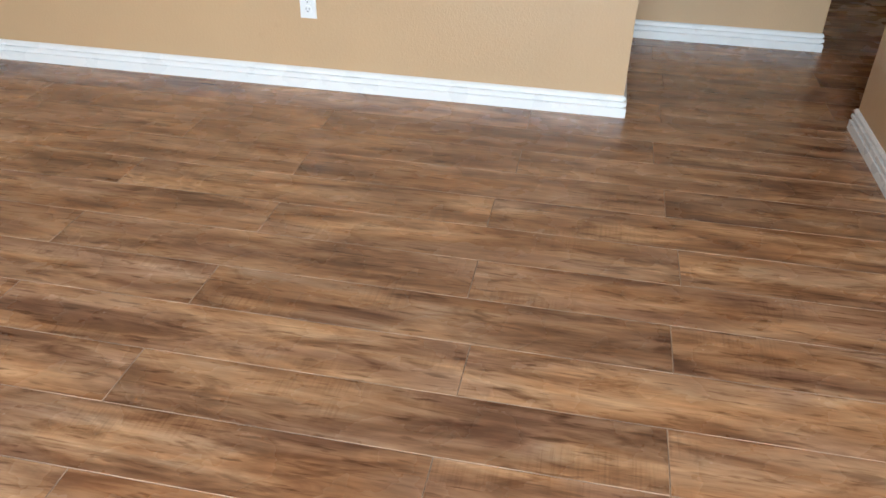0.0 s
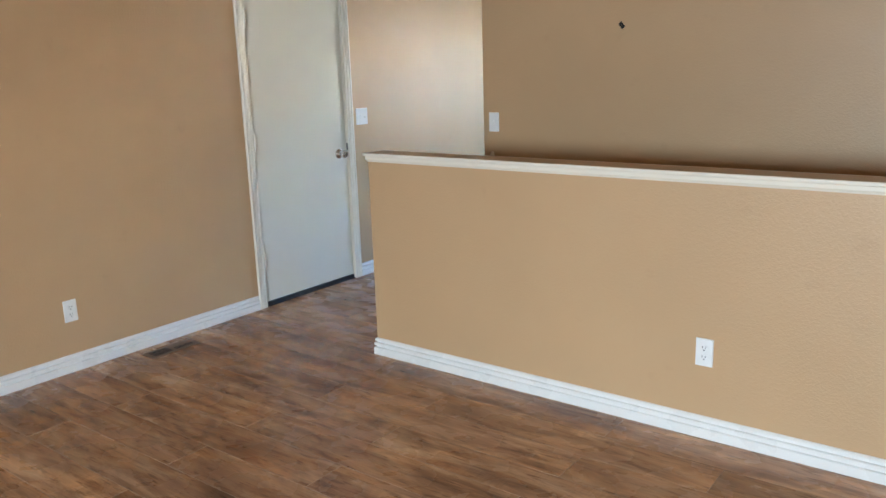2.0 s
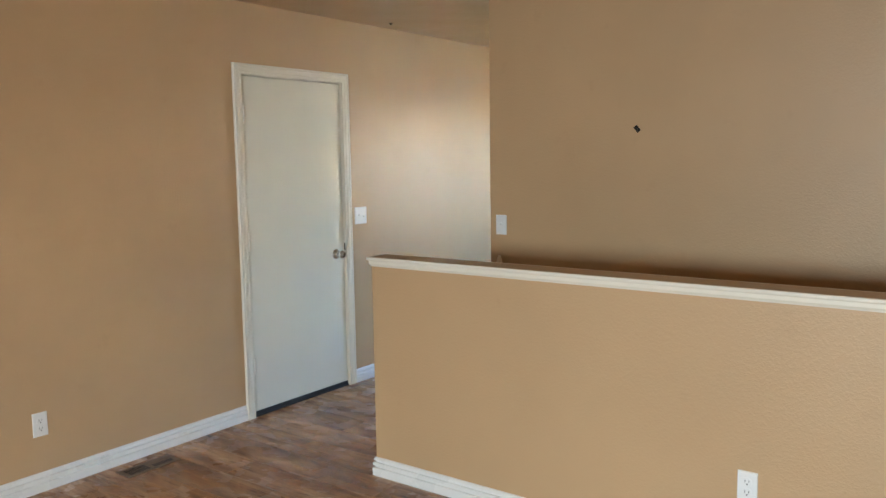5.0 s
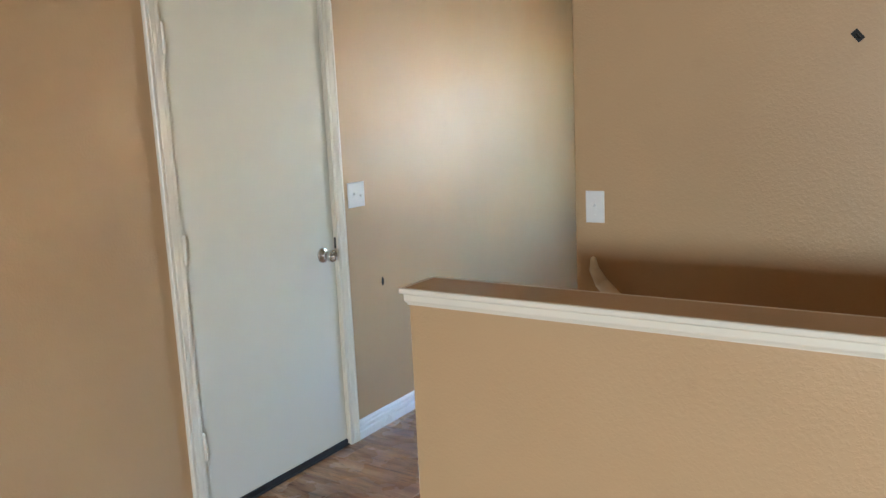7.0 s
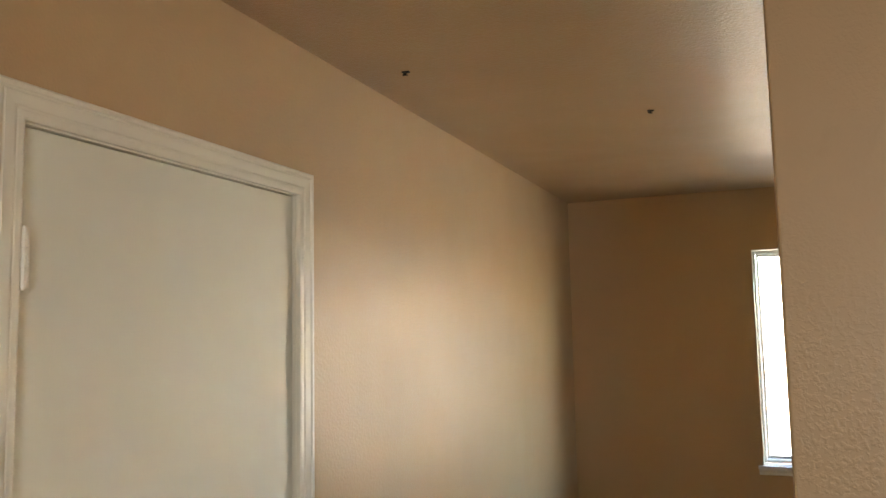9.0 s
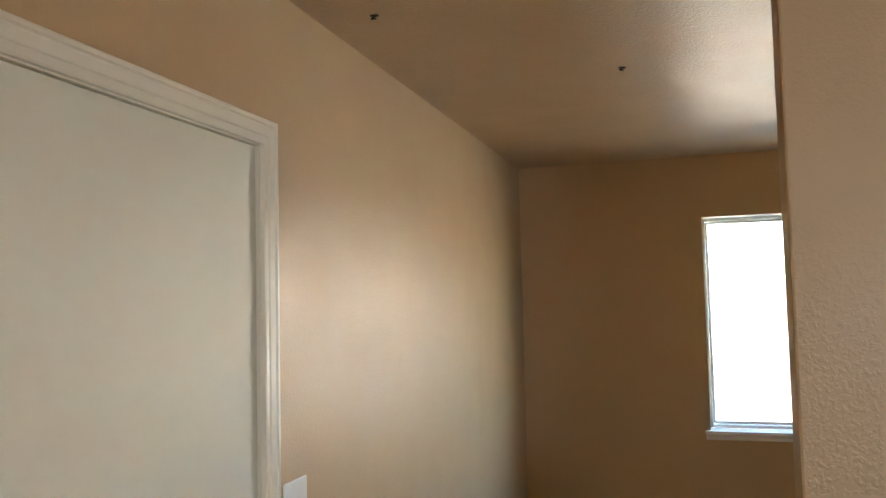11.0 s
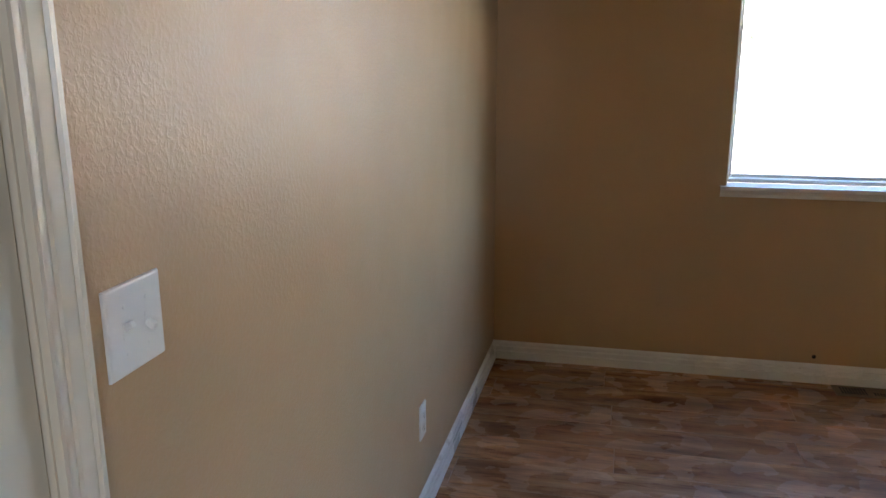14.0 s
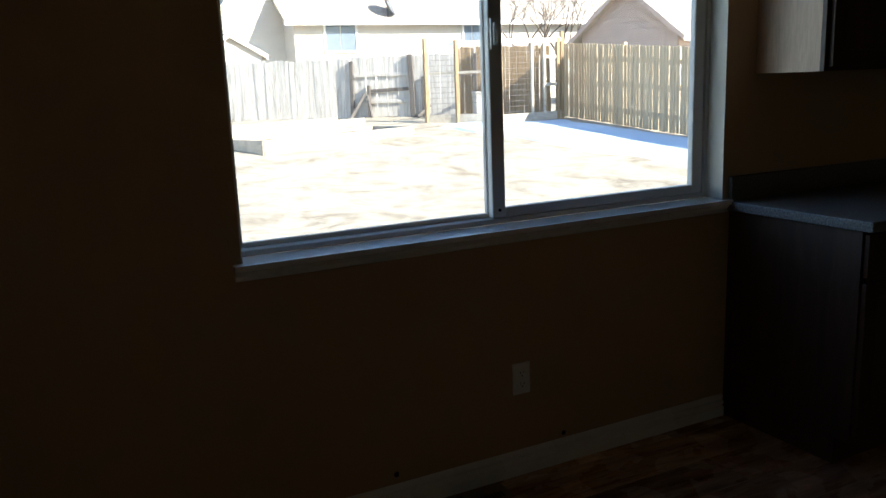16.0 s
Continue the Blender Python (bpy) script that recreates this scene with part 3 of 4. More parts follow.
part("jamb_liner", boxes((WX0, WX0 + 0.004, NORTH - 0.002, Y, WZ0, WZ1), (WX1 - 0.004, WX1, NORTH - 0.002, Y, WZ0, WZ1), (WX0 + 0.004, WX1 - 0.004, NORTH - 0.002, Y, WZ1 - 0.004, WZ1)), CREAM, win, "cream painted reveal")
stool = thing("window_stool", pose(0, 0, 0), "white painted wooden sill board with an apron", "window sill")
part("sill_board", box(WX0 - 0.026, WX1 + 0.026, NORTH - 0.034, NORTH - 0.0005, WZ0 - 0.020, WZ0, bevel=0.003), SILLP, stool)
part("inner_board", boxes((WX0 + 0.001, WX1 - 0.001, NORTH - 0.0005, Y + 0.01, WZ0 - 0.020, WZ0 - 0.0005)), SILLP, stool)
part("apron", moulding([(0, 0), (0.009, 0), (0.012, 0.004), (0.012, 0.015), (0.016, 0.020), (0.022, 0.027), (0.024, 0.030), (0, 0.030)], [(WX0 - 0.022, NORTH, WZ0 - 0.051), (WX1 + 0.022, NORTH, WZ0 - 0.051)], UP, 1), TRIM, stool)

# living-room window, behind the walk
win2 = tagged(new("window_2"), "white vinyl living-room window", kind="structure")
part("window_frame", ring_frame(SX0 + 0.001, SX1 - 0.001, SZ0 + 0.001, SZ1 - 0.001, 0.05, SOUTH - 0.1, SOUTH - 0.03), VINYL, win2)
# added opaque panel, out of view: blocks sun and sky, window_light replaces them
part("light_blocker", boxes((SX0, SX1, SOUTH - 0.119, SOUTH - 0.112, SZ0, SZ1)), VINYL, win2, "unseen white panel added to block the window")
part("mullion", boxes(((SX0 + SX1) / 2 - 0.03, (SX0 + SX1) / 2 + 0.03, SOUTH - 0.095, SOUTH - 0.035, SZ0 + 0.051, SZ1 - 0.051)), VINYL, win2)


# ---------------------------------------------------------------- kitchen end
def panel_door(ob, x0, x1, y, z0, z1, pull_z):
    d = part("door", box(x0, x1, y - 0.019, y, z0, z1, bevel=0.003), CABINET, ob)
    part("centre_panel", box(x0 + 0.055, x1 - 0.055, y - 0.0235, y - 0.0192, z0 + 0.055, z1 - 0.055, bevel=0.004), CABINET, d)
    k = turned([(0, 0.006), (0.012, 0.005), (0.016, 0.013), (0.022, 0.014), (0.026, 0.009)], 16, pose(x1 - 0.03, y - 0.019, pull_z, 0, 0, -90))
    part("handle", k, NICKEL, d, "round metal pull", True)


KX = 2.968
for i in range(3):
    x = KX + 0.9 * i
    cab = thing("base_cabinet", pose(x, NORTH, 0), "dark brown wooden base cabinet beside the window wall", "cabinet", "kitchen cabinets")
    part("body", boxes((0.0, 0.899, -0.58, -0.001, 0.1, 0.862), (0.0, 0.899, -0.52, -0.001, 0.0005, 0.1)), CABINET, cab)
    for k in range(2):
        panel_door(cab, 0.01 + 0.445 * k, 0.445 + 0.445 * k, -0.581, 0.13, 0.68, 0.62)
        part("drawer_front", box(0.01 + 0.445 * k, 0.445 + 0.445 * k, -0.600, -0.581, 0.70, 0.85, bevel=0.003), CABINET, cab)
for i in range(3):
    x = 3.085 + 0.86 * i
    cab = thing("wall_cabinet", pose(x, NORTH, 1.385), "brown wooden wall cabinet with a pale side panel", "cabinet", "kitchen cabinets")
    part("body", box(0.004, 0.859, -0.285, -0.001, 0.0, 0.80, bevel=0.001), CABINET, cab)
    part("side_panel", box(0.0, 0.004, -0.285, -0.001, 0.0, 0.80), CABSIDE, cab, "pale veneer side panel")
    part("face_frame", box(0.0, 0.859, -0.304, -0.2855, 0.0, 0.80, bevel=0.002), CABINET, cab)
    for k in range(2):
        panel_door(cab, 0.02 + 0.415 * k, 0.425 + 0.415 * k, -0.3045, 0.015, 0.785, 0.06)
top = thing("countertop", pose(KX - 0.022, NORTH, 0.863), "grey speckled laminate countertop with a low backsplash", "countertop")
part("worktop", box(0, 2.75, -0.63, -0.001, 0, 0.036, bevel=0.004), COUNTER, top)
part("backsplash", box(0.012, 2.75, -0.021, -0.001, 0.036, 0.132, bevel=0.003), COUNTER, top)

# ---------------------------------------------------------------- back yard
def ground_z(x, y):
    t = min(1.0, max(0.0, (y - 9.0) / 13.0))
    return -0.12 + 0.68 * t * t * (3 - 2 * t)


def sheet():
    """The ground, finer near the house and out to the horizon, left open under the house."""
    xs = [-900, -300, -120, -60, -35, -22, -14] + [-9 + 0.5 * i for i in range(18)] + [-0.1, 0.6, 1.2, 2, 3, 4, 5, 6, 6.7] + [7.2 + 0.5 * i for i in range(28)] + [23, 28, 40, 70, 130, 300, 900]
    ys = [-900, -300, -120, -60, -30, -15, -9, -6.5, -3, 0, 2, 4.03] + [4.5 + 0.45 * i for i in range(52)] + [30, 36, 46, 70, 130, 300, 900]
    bm = bmesh.new()
    grid = {}
    for i, x in enumerate(xs):
        for j, y in enumerate(ys):
            z = ground_z(x, y)
            if 4.6 < y < 28 and -9 < x < 22:
                z += 0.035 * noise.noise((x * 0.7, y * 0.7, 0)) + 0.02 * noise.noise((x * 2.1, y * 2.1, 4))
            grid[i, j] = bm.verts.new((x, y, z))
    for i in range(len(xs) - 1):
        for j in range(len(ys) - 1):
            if xs[i] >= -0.11 and xs[i + 1] <= 6.71 and ys[j] >= -6.51 and ys[j + 1] <= 4.04:
                continue
            bm.faces.new((grid[i, j], grid[i + 1, j], grid[i + 1, j + 1], grid[i, j + 1]))
    return bm


ground = structure("ground", sheet(), EARTH, "dry straw-coloured lawn with bare earth")
ground.data.shade_smooth()


def patch(centre_x, half_x, y0, y1, seed):
    """Thin snow with an uneven edge, thickest in the middle."""
    bm = bmesh.new()
    rows = []
    n, k = 46, 16
    for i in range(n + 1):
        y = y0 + (y1 - y0) * i / n
        cx, hx = centre_x(y), half_x(y)
        row = []
        for j in range(k + 1):
            u = -1 + 2 * j / k
            x = cx + hx * u + 0.32 * noise.noise((y * 0.9, u + seed, 2)) * abs(u) + 0.12 * noise.noise((y * 3.1, u * 3 + seed, 7)) * abs(u)
            edge = min(1.0, (1 - abs(u)) * 3, i / 4, (n - i) / 4)
            row.append(bm.verts.new((x, y, ground_z(x, y) - 0.06 + 0.115 * edge ** 0.6 + 0.012 * noise.noise((x * 2, y * 2, seed)))))
        rows.append(row)
    for a, b in zip(rows, rows[1:]):
        for j in range(k):
            bm.faces.new((a[j], a[j + 1], b[j + 1], b[j]))
    return bm


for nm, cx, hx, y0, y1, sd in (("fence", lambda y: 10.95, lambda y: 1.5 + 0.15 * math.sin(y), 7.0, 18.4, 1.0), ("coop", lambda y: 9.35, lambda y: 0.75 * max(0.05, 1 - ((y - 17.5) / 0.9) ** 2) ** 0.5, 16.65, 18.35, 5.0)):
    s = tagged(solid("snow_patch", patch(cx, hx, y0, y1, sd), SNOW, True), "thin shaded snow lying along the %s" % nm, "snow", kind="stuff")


# ---- fences
def picket(w, h, t, ear):
    bm = bmesh.new()
    out = [(-w / 2, 0), (w / 2, 0), (w / 2, h - ear), (w / 2 - ear, h), (-w / 2 + ear, h), (-w / 2, h - ear)]
    a = [bm.verts.new((x, -t / 2, z)) for x, z in out]
    b = [bm.verts.new((x, t / 2, z)) for x, z in out]
    bm.faces.new(a)
    bm.faces.new(b[::-1])
    for i in range(6):
        j = (i + 1) % 6
        bm.faces.new((a[i], b[i], b[j], a[j]))
    me = bpy.data.meshes.new("picket")
    bmesh.ops.recalc_face_normals(bm, faces=bm.faces[:])
    bm.to_mesh(me)
    bm.free()
    return me


def fence_run(ob, a, b, step, mesh, mat, turn, skip=(), loose=1.0):
    """Pickets of one mesh as parts of ob, from a to b."""
    mesh.materials.append(mat)
    a, b = Vector(a), Vector(b)
    n = int((b - a).length / step)
    rnd = random.Random(7)
    for i in range(n):
        d = (i + 0.5) * step
        if any(s0 < d < s1 for s0, s1 in skip):
            continue
        p = a + (b - a).normalized() * d
        o = new("picket", mesh)
        o.parent = ob
        o.matrix_local = pose(p.x + rnd.uniform(-0.006, 0.006), p.y + rnd.uniform(-0.006, 0.006), ground_z(p.x, p.y) + 0.01 + rnd.uniform(-0.03, 0.03) * loose, 0, rnd.uniform(-1.2, 1.2) * loose, turn + rnd.uniform(-2, 2))


def beam(a, b, w, h):
    """A squared timber from a to b: w across, h high."""
    a, b = Vector(a), Vector(b)
    q = (b - a).to_track_quat("X", "Z").to_matrix().to_4x4()
    bm = box(0, (b - a).length, -w / 2, w / 2, -h / 2, h / 2, bevel=0.004, segments=1)
    bmesh.ops.transform(bm, matrix=Matrix.Translation(a) @ q, verts=bm.verts[:])
    return bm


def on_back(d, off=0.0, z=0.0):
    """A place d metres along the back fence from the yard's corner, off metres to the house's side of it."""
    x, y = 12.4 - 0.763 * d - 0.647 * off, 18.75 + 0.647 * d - 0.763 * off
    return (x, y, ground_z(x, y) + z)


TURN = -40.3
old = thing("board_fence", pose(0, 0, 0), "weathered grey wooden board fence with a braced gate", "fence")
fence_run(old, on_back(2.5), on_back(24), 0.146, picket(0.139, 1.58, 0.018, 0.012), OLDWOOD, TURN, skip=((8.35, 8.47), (13.1, 13.25)))
for d0, d1, z in ((2.5, 3.6, 0.40), (2.5, 3.6, 1.25), (5.5, 24, 0.40), (5.5, 24, 1.25)):
    part("rail", beam(on_back(d0, -0.05, z), on_back(d1, -0.05, z), 0.04, 0.09), OLDWOOD, old)
for z in (0.42, 1.12):
    part("gate_rail", beam(on_back(3.75, 0.04, z), on_back(5.30, 0.04, z), 0.04, 0.085), OLDWOOD, old)
part("gate_brace", beam(on_back(4.86, 0.05, 0.70), on_back(3.80, 0.05, 0.74), 0.035, 0.09), POSTDARK, old, "dark gate brace")
for d, h, w in ((3.68, 1.62, 0.13), (4.90, 0.85, 0.09), (5.38, 1.50, 0.10), (3.36, 1.05, 0.12), (2.0, 1.6, 0.1)):
    x, y, z = on_back(d, 0.08)
    bm = box(-w / 2, w / 2, -0.045, 0.045, -0.2, h, bevel=0.006, segments=1)
    bmesh.ops.transform(bm, matrix=pose(x, y, z, 0, random.uniform(-1.5, 1.5), TURN), verts=bm.verts[:])
    part("post", bm, POSTDARK, old, "dark weathered post")
for d0, z0, d1, z1 in ((5.34, 0.0, 5.0, 0.62), (4.75, 0.0, 4.92, 0.60), (3.5, 0.02, 3.2, 0.3)):
    part("prop", beam(on_back(d0, 0.35, z0), on_back(d1, 0.12, z1), 0.05, 0.08), POSTDARK, old)

new_fence = thing("picket_fence", pose(0, 0, 0), "tan cedar dog-eared picket fence in shade", "fence")
fence_run(new_fence, (12.55, 18.7, 0), (12.75, 4.5, 0), 0.104, picket(0.089, 1.80, 0.015, 0.022), NEWWOOD, 90, loose=0.3)
fence_run(new_fence, on_back(0.05), on_back(2.5), 0.098, picket(0.093, 1.74, 0.016, 0.022), DARKCEDAR, TURN)
for z in (0.35, 0.95, 1.5):
    for k in range(6):
        ya, yb = 18.7 - 2.4 * k, max(4.5, 18.7 - 2.4 * (k + 1))
        part("rail", beam((12.60, ya, ground_z(0, ya) + z), (12.64, yb, ground_z(0, yb) + z), 0.04, 0.085), NEWWOOD, new_fence)
for k in range(7):
    y = 18.72 - 2.4 * k
    part("post", box(12.64, 12.73, y - 0.045, y + 0.045, ground_z(0, y) - 0.2, ground_z(0, y) + 1.86, bevel=0.005, segments=1), NEWWOOD, new_fence)

# ---- chicken run in the corner
coop = thing("chicken_run", pose(0, 0, 0), "timber and wire chicken run in the yard's corner", "animal pen")
A, B, C = (8.95, 19.0), (10.25, 17.75), (12.25, 18.15)
gz = ground_z(0, 18.2)
P = lambda p, z: (p[0], p[1], gz + z)
mid = lambda p, q, t: (p[0] + (q[0] - p[0]) * t, p[1] + (q[1] - p[1]) * t)
part("base_board", beam(P(A, 0.12), P(B, 0.12), 0.05, 0.24), BEDWOOD, coop)
part("base_board", beam(P(B, 0.10), P(C, 0.10), 0.05, 0.20), BEDWOOD, coop)
for p, h, mat in ((A, 2.02, DARKCEDAR), (mid(A, B, 0.42), 1.95, DARKCEDAR), (B, 1.95, DARKCEDAR), (mid(B, C, 0.50), 1.92, BEDWOOD), (mid(B, C, 0.70), 1.92, BEDWOOD), (mid(B, C, 0.93), 1.95, DARKCEDAR), (C, 2.1, DARKCEDAR)):
    w = 0.045 if mat is DARKCEDAR else 0.032
    part("post", box(p[0] - w, p[0] + w, p[1] - w, p[1] + w, gz - 0.1, gz + h, bevel=0.005, segments=1), mat, coop)
part("top_rail", beam(P(A, 1.86), P(B, 1.86), 0.045, 0.10), TRIM, coop, "white top rail")
part("top_rail", beam(P(B, 1.86), P(C, 1.90), 0.045, 0.10), TRIM, coop, "white top rail")
part("mid_rail", beam(P(A, 1.20), P(mid(A, B, 0.95), 1.20), 0.03, 0.06), BEDWOOD, coop)
for z in (0.85, 1.5):
    part("door_rail", beam(P(mid(B, C, 0.70), z), P(mid(B, C, 0.93), z), 0.03, 0.08), BEDWOOD, coop)
wire = bmesh.new()
for p, q in ((A, B), (B, mid(B, C, 0.70))):
    for i in range(13):
        z = 0.25 + i * 0.125
        rod(wire, P(p, z), P(q, z), 0.004, 0.004, 4)
    for i in range(15):
        s = mid(p, q, i / 14)
        rod(wire, P(s, 0.22), P(s, 1.82), 0.003, 0.003, 4)
part("wire_mesh", wire, GALV, coop, "grey wire mesh")["kind"] = "stuff"
crate = thing("nest_box", pose(10.55, 18.9, ground_z(0, 18.9), 0, 0, -18), "weathered plank nest box standing in the chicken run", "wooden box")
part("body", box(-0.32, 0.32, -0.25, 0.25, 0, 0.66, bevel=0.006), OLDWOOD, crate)
part("lid", box(-0.35, 0.35, -0.29, 0.28, 0.661, 0.70, bevel=0.005), OLDWOOD, crate)


# ---- raised beds
def raised_bed(a, b, width, h, label):
    ob = thing("raised_bed", pose(0, 0, 0), label, "garden bed", "raised garden beds")
    a, b = Vector((*a, 0)), Vector((*b, 0))
    side = (b - a).normalized().cross(Vector((0, 0, 1))) * -width
    z = min(ground_z(p.x, p.y) for p in (a, b)) - 0.02
    corners = [a, b, b + side, a + side]
    for p, q in zip(corners, corners[1:] + corners[:1]):
        part("side_board", beam((p.x, p.y, z + h / 2), (q.x, q.y, z + h / 2), 0.045, h), BEDWOOD, ob)
    bm = bmesh.new()
    vs = []
    for i in range(13):
        for j in range(7):
            p = a + (b - a) * (i / 12) + side * (j / 6)
            vs.append(bm.verts.new((p.x, p.y, z + h * 0.72 + 0.05 * noise.noise((p.x * 2, p.y * 2, 0)))))
    for i in range(12):
        for j in range(6):
            bm.faces.new((vs[i * 7 + j], vs[i * 7 + j + 1], vs[(i + 1) * 7 + j + 1], vs[(i + 1) * 7 + j]))
    part("soil", bm, SOIL, ob, "dry soil")


raised_bed((4.15, 15.85), (7.75, 17.25), 1.25, 0.29, "bleached timber raised bed filled with dry soil")
raised_bed((3.6, 18.3), (7.6, 19.7), 1.0, 0.25, "bleached timber raised bed beside the board fence")
for x, y in ((2.47, 14.2), (2.62, 14.25)):
    st = thing("garden_stake", pose(x, y, ground_z(x, y)), "thin weathered wooden garden stake", "stake", "garden stakes")
    part("stick", box(-0.02, 0.02, -0.02, 0.02, -0.1, 0.9, bevel=0.004, segments=1), POSTDARK, st)


# ---- neighbouring buildings
def gable(ob, x0, x1, y0, y1, z0, eave, ridge, axis, wall, roof, over=0.4):
    """Lapped walls and a pitched roof as parts of ob; the ridge runs along axis."""
    bm = boxes((x0, x1, y0, y1, z0, eave))
    cx, cy = (x0 + x1) / 2, (y0 + y1) / 2
    tri = [((x0, y0), (x1, y0), (cx, y0)), ((x0, y1), (x1, y1), (cx, y1))] if axis == "y" else [((x0, y0), (x0, y1), (x0, cy)), ((x1, y0), (x1, y1), (x1, cy))]
    rows = [[bm.verts.new((*p, z)) for p, z in zip(t, (eave, eave, ridge))] for t in tri]
    bm.faces.new(rows[0])
    bm.faces.new(rows[1])
    part("wall", bm, wall, ob)
    n = int((ridge - z0) / 0.2)
    laps = bmesh.new()
    for i in range(n):
        z = z0 + i * 0.2
        f = max(0, (z - eave) / (ridge - eave))
        half = (x1 - x0) / 2 * (1 - f) if axis == "y" else (x1 - x0) / 2
        if axis == "x" and z > eave - 0.05:
            break
        if half > 0.15:
            slab(laps, cx - half + 0.02, cx + half - 0.02, y0 - 0.025, y0 - 0.002, z, z + 0.17)
    part("siding", laps, wall, ob)
    t = 0.12
    for s in (-1, 1):
        bm = bmesh.new()
        if axis == "y":
            run = (x1 - x0) / 2
            drop = over * (ridge - eave) / run
            e, r = (cx + s * (run + over), eave - drop), (cx, ridge)
            q = [(e[0], y0 - over, e[1]), (e[0], y1 + over, e[1]), (r[0], y1 + over, r[1]), (r[0], y0 - over, r[1])]
        else:
            run = (y1 - y0) / 2
            drop = over * (ridge - eave) / run
            e, r = (cy + s * (run + over), eave - drop), (cy, ridge)
            q = [(x0 - over, e[0], e[1]), (x1 + over, e[0], e[1]), (x1 + over, r[0], r[1]), (x0 - over, r[0], r[1])]
        lo = [bm.verts.new(p) for p in q]
        hi = [bm.verts.new((p[0], p[1], p[2] + t)) for p in q]
        bm.faces.new(lo)
        bm.faces.new(hi)
        for i in range(4):
            bm.faces.new((lo[i], lo[(i + 1) % 4], hi[(i + 1) % 4], hi[i]))
        part("roof", bm, roof, ob)
        part("fascia", beam(tuple(Vector(q[0]) + Vector((0, 0, 0.02))), tuple(Vector(q[1]) + Vector((0, 0, 0.02))), 0.04, 0.18), TRIM, ob)
        if axis == "y":
            part("bargeboard", beam((q[0][0], y0 - over - 0.02, q[0][2] + 0.03), (q[3][0], y0 - over - 0.02, q[3][2] + 0.03), 0.04, 0.13), wall, ob)


def far_window(ob, x0, x1, y, z0, z1):
    w = part("window", ring_frame(x0, x1, z0, z1, 0.09, y - 0.06, y + 0.02, 0.008), TRIM, ob, "white framed window")
    part("pane", boxes((x0 + 0.09, (x0 + x1) / 2 - 0.02, y - 0.02, y - 0.01, z0 + 0.09, z1 - 0.09)), PANEDARK, w)
    part("pane", boxes(((x0 + x1) / 2 + 0.02, x1 - 0.09, y - 0.02, y - 0.01, z0 + 0.09, z1 - 0.09)), PANEDARK, w)


house = thing("neighbour_house", pose(0, 0, 0), "pale single-storey house with a broad shingle roof behind the fence", "house")
gable(house, 10.1, 27, 33.2, 42, 0.3, 4.22, 7.15, "x", SIDING, SHINGLE, 0.5)
far_window(house, 11.3, 12.75, 33.17, 2.75, 3.95)
far_window(house, 17.6, 18.6, 33.17, 3.0, 3.9)
wing = thing("neighbour_house", pose(0, 0, 0), "pale gabled wing of a house beyond the shed", "house")
gable(wing, 7.5, 15.5, 34.6, 44, 0.3, 4.5, 9.6, "y", SIDING, SHINGLE, 0.45)
gable_house = thing("neighbour_house", pose(18.25, 22.9, 0, 0, 0, -68), "pinkish lap-sided gabled house behind the cedar fence", "house")
gable(gable_house, -1.75, 1.75, 0, 11, 0.3, 2.75, 4.2, "y", SIDING2, SHINGLE, 0.35)
shed = thing("garden_shed", pose(0, 0, 0), "small pale gabled garden shed behind the fence", "shed")
gable(shed, 5.3, 7.35, 27.8, 30, 0.5, 2.5, 3.1, "y", SIDING, SHINGLE, 0.15)

dish = thing("satellite_dish", pose(14.05, 32.95, 4.16), "grey satellite dish on the neighbour's roof", "satellite dish")
bowl = bmesh.new()
bmesh.ops.create_uvsphere(bowl, u_segments=20, v_segments=12, radius=0.42, matrix=Matrix.Diagonal((1, 0.30, 1.15, 1)))
bmesh.ops.delete(bowl, geom=[v for v in bowl.verts if v.co.y < -0.02], context="VERTS")
bmesh.ops.transform(bowl, matrix=pose(0.1, 0, 0.50, -25, 0, 55), verts=bowl.verts[:])
part("bowl", bowl, GALV, dish)
bm = bmesh.new()
rod(bm, (0, 0, -0.02), (0, 0, 0.35), 0.03, 0.03, 10)
rod(bm, (0, 0, 0.35), (0.1, 0.02, 0.50), 0.03, 0.03, 10)
rod(bm, (0.1, 0, 0.25), (-0.25, -0.3, 0.37), 0.018, 0.018, 8)
part("mast", bm, GALV, dish)


# ---- trees
def limbs(bm, rnd, p, d, length, r, depth, tips):
    q = p
    for k in range(3):
        n = q + d * (length / 3)
        rod(bm, q, n, r * (1 - 0.2 * k), r * (1 - 0.2 * (k + 1)), 6 if depth > 2 else 4)
        q = n
        d = (d + Vector((rnd.uniform(-0.18, 0.18), rnd.uniform(-0.18, 0.18), rnd.uniform(-0.02, 0.12)))).normalized()
    tips.append(q)
    if depth:
        for k in range(rnd.choice((2, 3, 3))):
            e = (d + Vector((rnd.uniform(-0.9, 0.9), rnd.uniform(-0.9, 0.9), rnd.uniform(-0.1, 0.5)))).normalized()
            limbs(bm, rnd, q, e, length * rnd.uniform(0.6, 0.82), r * 0.5, depth - 1, tips)


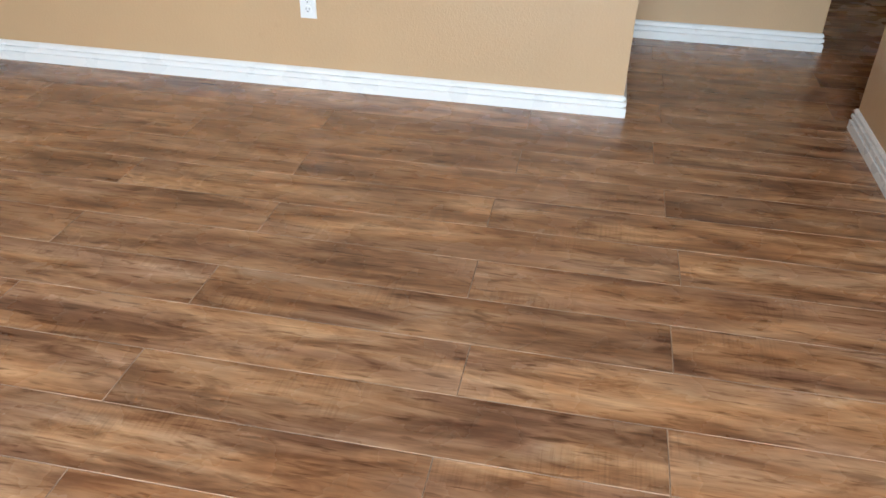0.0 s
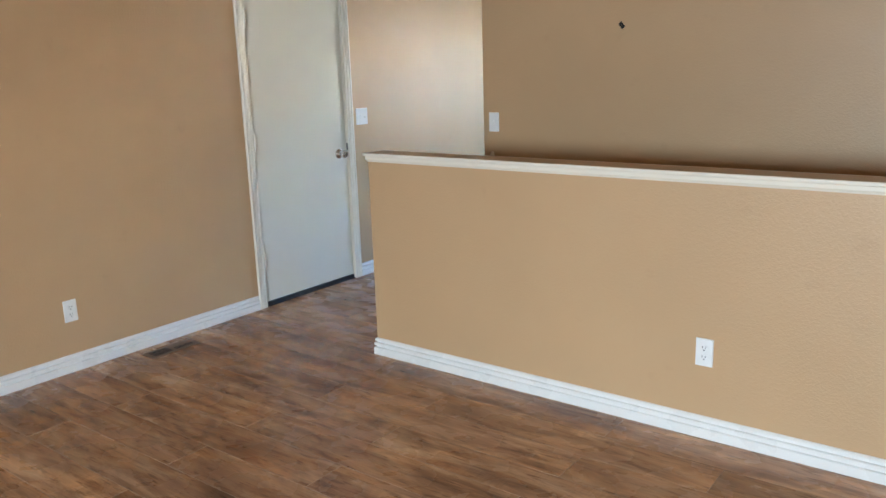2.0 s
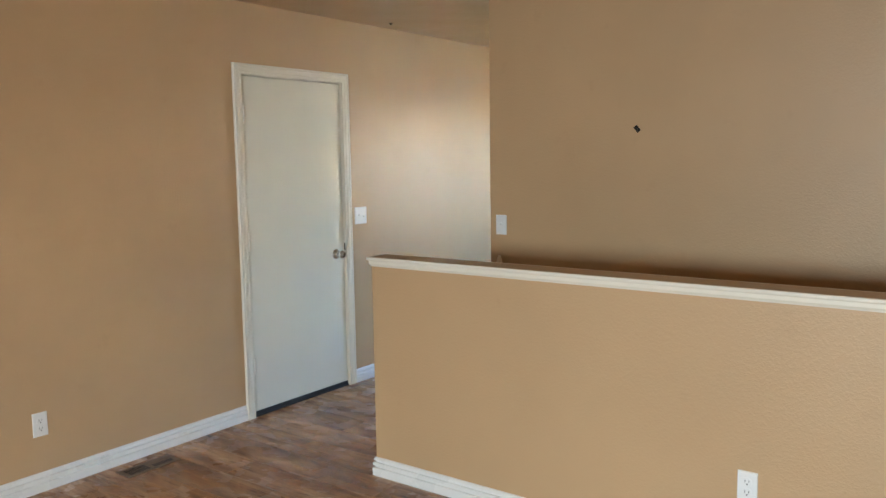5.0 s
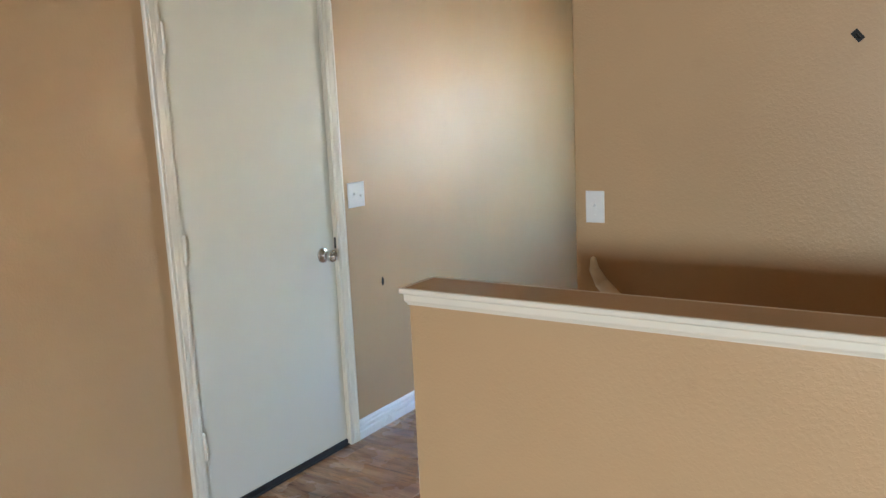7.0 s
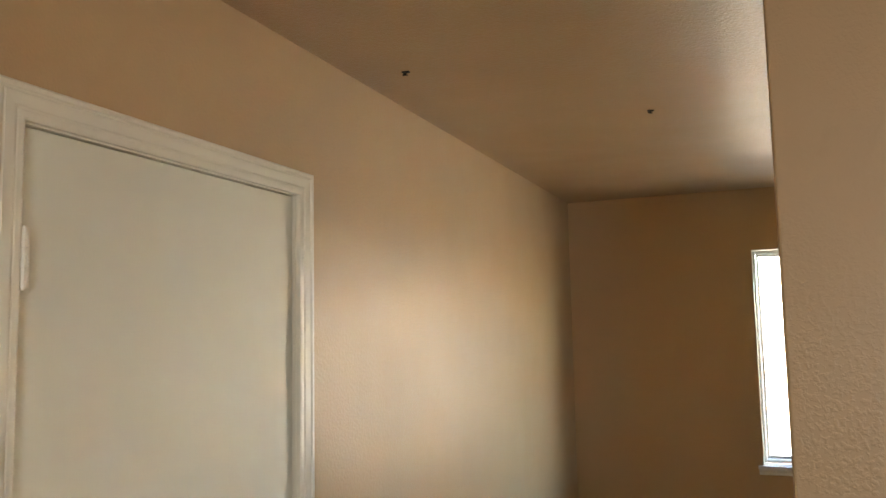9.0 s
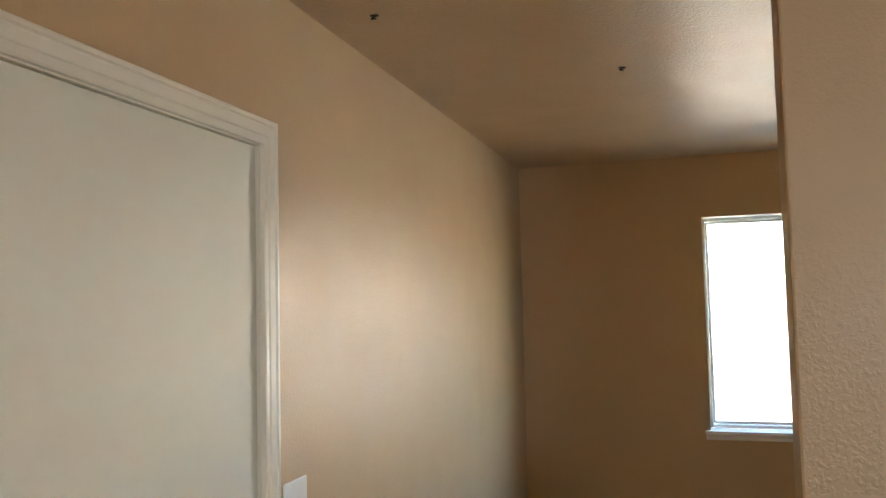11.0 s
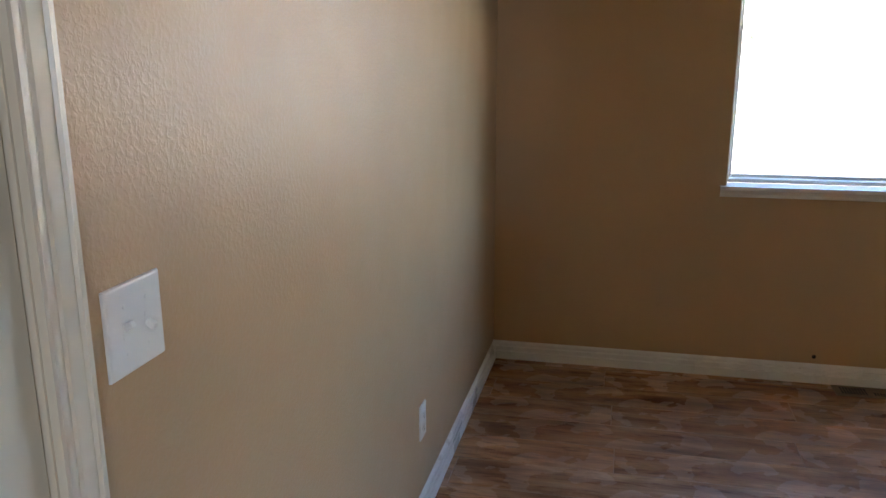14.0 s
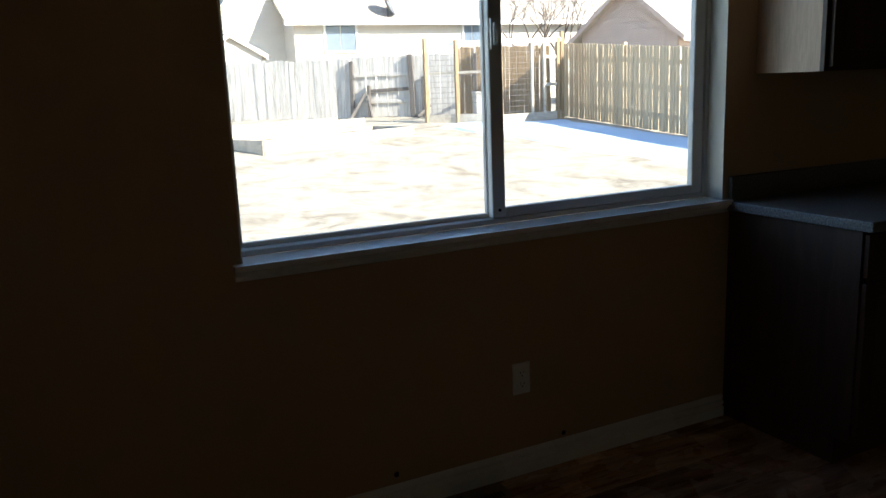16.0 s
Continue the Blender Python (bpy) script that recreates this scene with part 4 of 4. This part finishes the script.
def bare_tree(x, y, h, seed, label):
    rnd = random.Random(seed)
    ob = thing("bare_tree", pose(x, y, 0.5), label, "tree", "bare trees")
    bm, br = bmesh.new(), bmesh.new()
    rod(bm, (0, 0, -0.1), (0.05, 0, h * 0.3), 0.15, 0.11, 10)
    part("trunk", bm, BARK, ob)
    for k in range(4):
        a = k * 1.6 + rnd.random()
        limbs(br, rnd, Vector((0.05, 0, h * 0.3 - 0.05)), Vector((math.cos(a) * 0.6, math.sin(a) * 0.6, 0.9)).normalized(), h * 0.26, 0.07, 4, [])
    part("crown", br, BARK, ob, "bare grey branches")


bare_tree(16.1, 25.5, 4.3, 3, "bare grey deciduous tree behind the cedar fence")
bare_tree(19.6, 28.5, 5.2, 9, "bare grey deciduous tree behind the houses")


def leafy(x, y, h, seed):
    rnd = random.Random(seed)
    ob = thing("leafy_tree", pose(x, y, 0.5), "small dull green tree behind the board fence", "tree")
    bm, br, tips = bmesh.new(), bmesh.new(), []
    rod(bm, (0, 0, -0.1), (0, 0, h * 0.35), 0.11, 0.07, 9)
    for k in range(4):
        a = k * 1.7
        limbs(br, rnd, Vector((0, 0, h * 0.33)), Vector((math.cos(a) * 0.6, math.sin(a) * 0.6, 0.8)).normalized(), h * 0.2, 0.045, 3, tips)
    part("trunk", bm, BARK, ob)
    part("branches", br, BARK, ob)
    lf = bmesh.new()
    for p in tips:
        for k in range(26):
            c = p + Vector((rnd.gauss(0, 0.17), rnd.gauss(0, 0.17), rnd.gauss(0, 0.14)))
            m = Matrix.Translation(c) @ Euler((rnd.uniform(0, 6), rnd.uniform(0, 6), rnd.uniform(0, 6))).to_matrix().to_4x4()
            s = rnd.uniform(0.025, 0.05)
            lf.faces.new([lf.verts.new(m @ Vector(v)) for v in ((-s, 0, 0), (0, -s * 0.5, 0), (s, 0, 0), (0, s * 0.5, 0))])
    part("crown", lf, LEAF, ob)["kind"] = "stuff"


leafy(4.3, 29.4, 2.0, 5)

# ---------------------------------------------------------------- floor boards, last
subfloor = structure("floor", boxes((0, 5.26, SOUTH, -0.2, -0.3, -0.0105), (0, 1.2, -0.2, 0.89, -0.3, -0.0105), (4.2, FAR_EAST, -0.2, 0.89, -0.3, -0.0105), (0, FAR_EAST, 0.89, NORTH, -0.3, -0.0105)),
                     SUBFLOOR, "red-brown laminate board floor")
WIDE, LONG = 0.195, 1.285
PLANKS = {}


def plank(l, w):
    key = (round(l, 3), round(w, 3))
    if key not in PLANKS:
        e, d = 0.0015, 0.0010
        bm = bmesh.new()
        x, y = l / 2 - 0.0003, w / 2 - 0.0003
        low = [bm.verts.new((sx * x, sy * y, -0.0100)) for sx, sy in ((-1, -1), (1, -1), (1, 1), (-1, 1))]
        mid_ = [bm.verts.new((sx * x, sy * y, -d)) for sx, sy in ((-1, -1), (1, -1), (1, 1), (-1, 1))]
        top_ = [bm.verts.new((sx * (x - e), sy * (y - e), 0)) for sx, sy in ((-1, -1), (1, -1), (1, 1), (-1, 1))]
        bm.faces.new(top_)
        bm.faces.new(low[::-1])
        for i in range(4):
            j = (i + 1) % 4
            bm.faces.new((low[i], low[j], mid_[j], mid_[i]))
            bm.faces.new((mid_[i], mid_[j], top_[j], top_[i])).material_index = 1
        me = bpy.data.meshes.new("plank")
        bm.to_mesh(me)
        bm.free()
        me.materials.append(FLOOR)
        me.materials.append(BOARDEDGE)
        PLANKS[key] = me
    return PLANKS[key]


def lay(x0, x1, y0, y1):
    """Boards over one stretch of floor, in step with the rows of the whole floor."""
    k0 = math.floor((y0 + 1.06) / WIDE)
    for k in range(k0, math.ceil((y1 + 1.06) / WIDE)):
        a, b = max(y0, -1.06 + WIDE * k), min(y1, -1.06 + WIDE * (k + 1))
        if b - a < 0.004:
            continue
        start = (3.90 if k % 2 else 4.44) + 0.03 * math.sin(k * 2.3)
        n = math.floor((x0 - start) / LONG)
        while start + n * LONG < x1:
            c, d = max(x0, start + n * LONG), min(x1, start + (n + 1) * LONG)
            if d - c > 0.01:
                ob = new("plank", plank(d - c, b - a))
                ob.parent = subfloor
                ob.matrix_local = pose((c + d) / 2, (a + b) / 2, 0)
            n += 1


lay(0.001, 5.26, -5.2, -0.2)
lay(0.001, 1.2, -0.2, 0.89)
lay(4.2, 6.4, -0.2, 0.89)
lay(0.001, 6.4, 0.89, NORTH - 0.001)
wide = bmesh.new()
slab(wide, 0.001, 5.2, SOUTH + 0.001, -5.202, -0.01, 0)
part("plank", wide, FLOOR, subfloor)
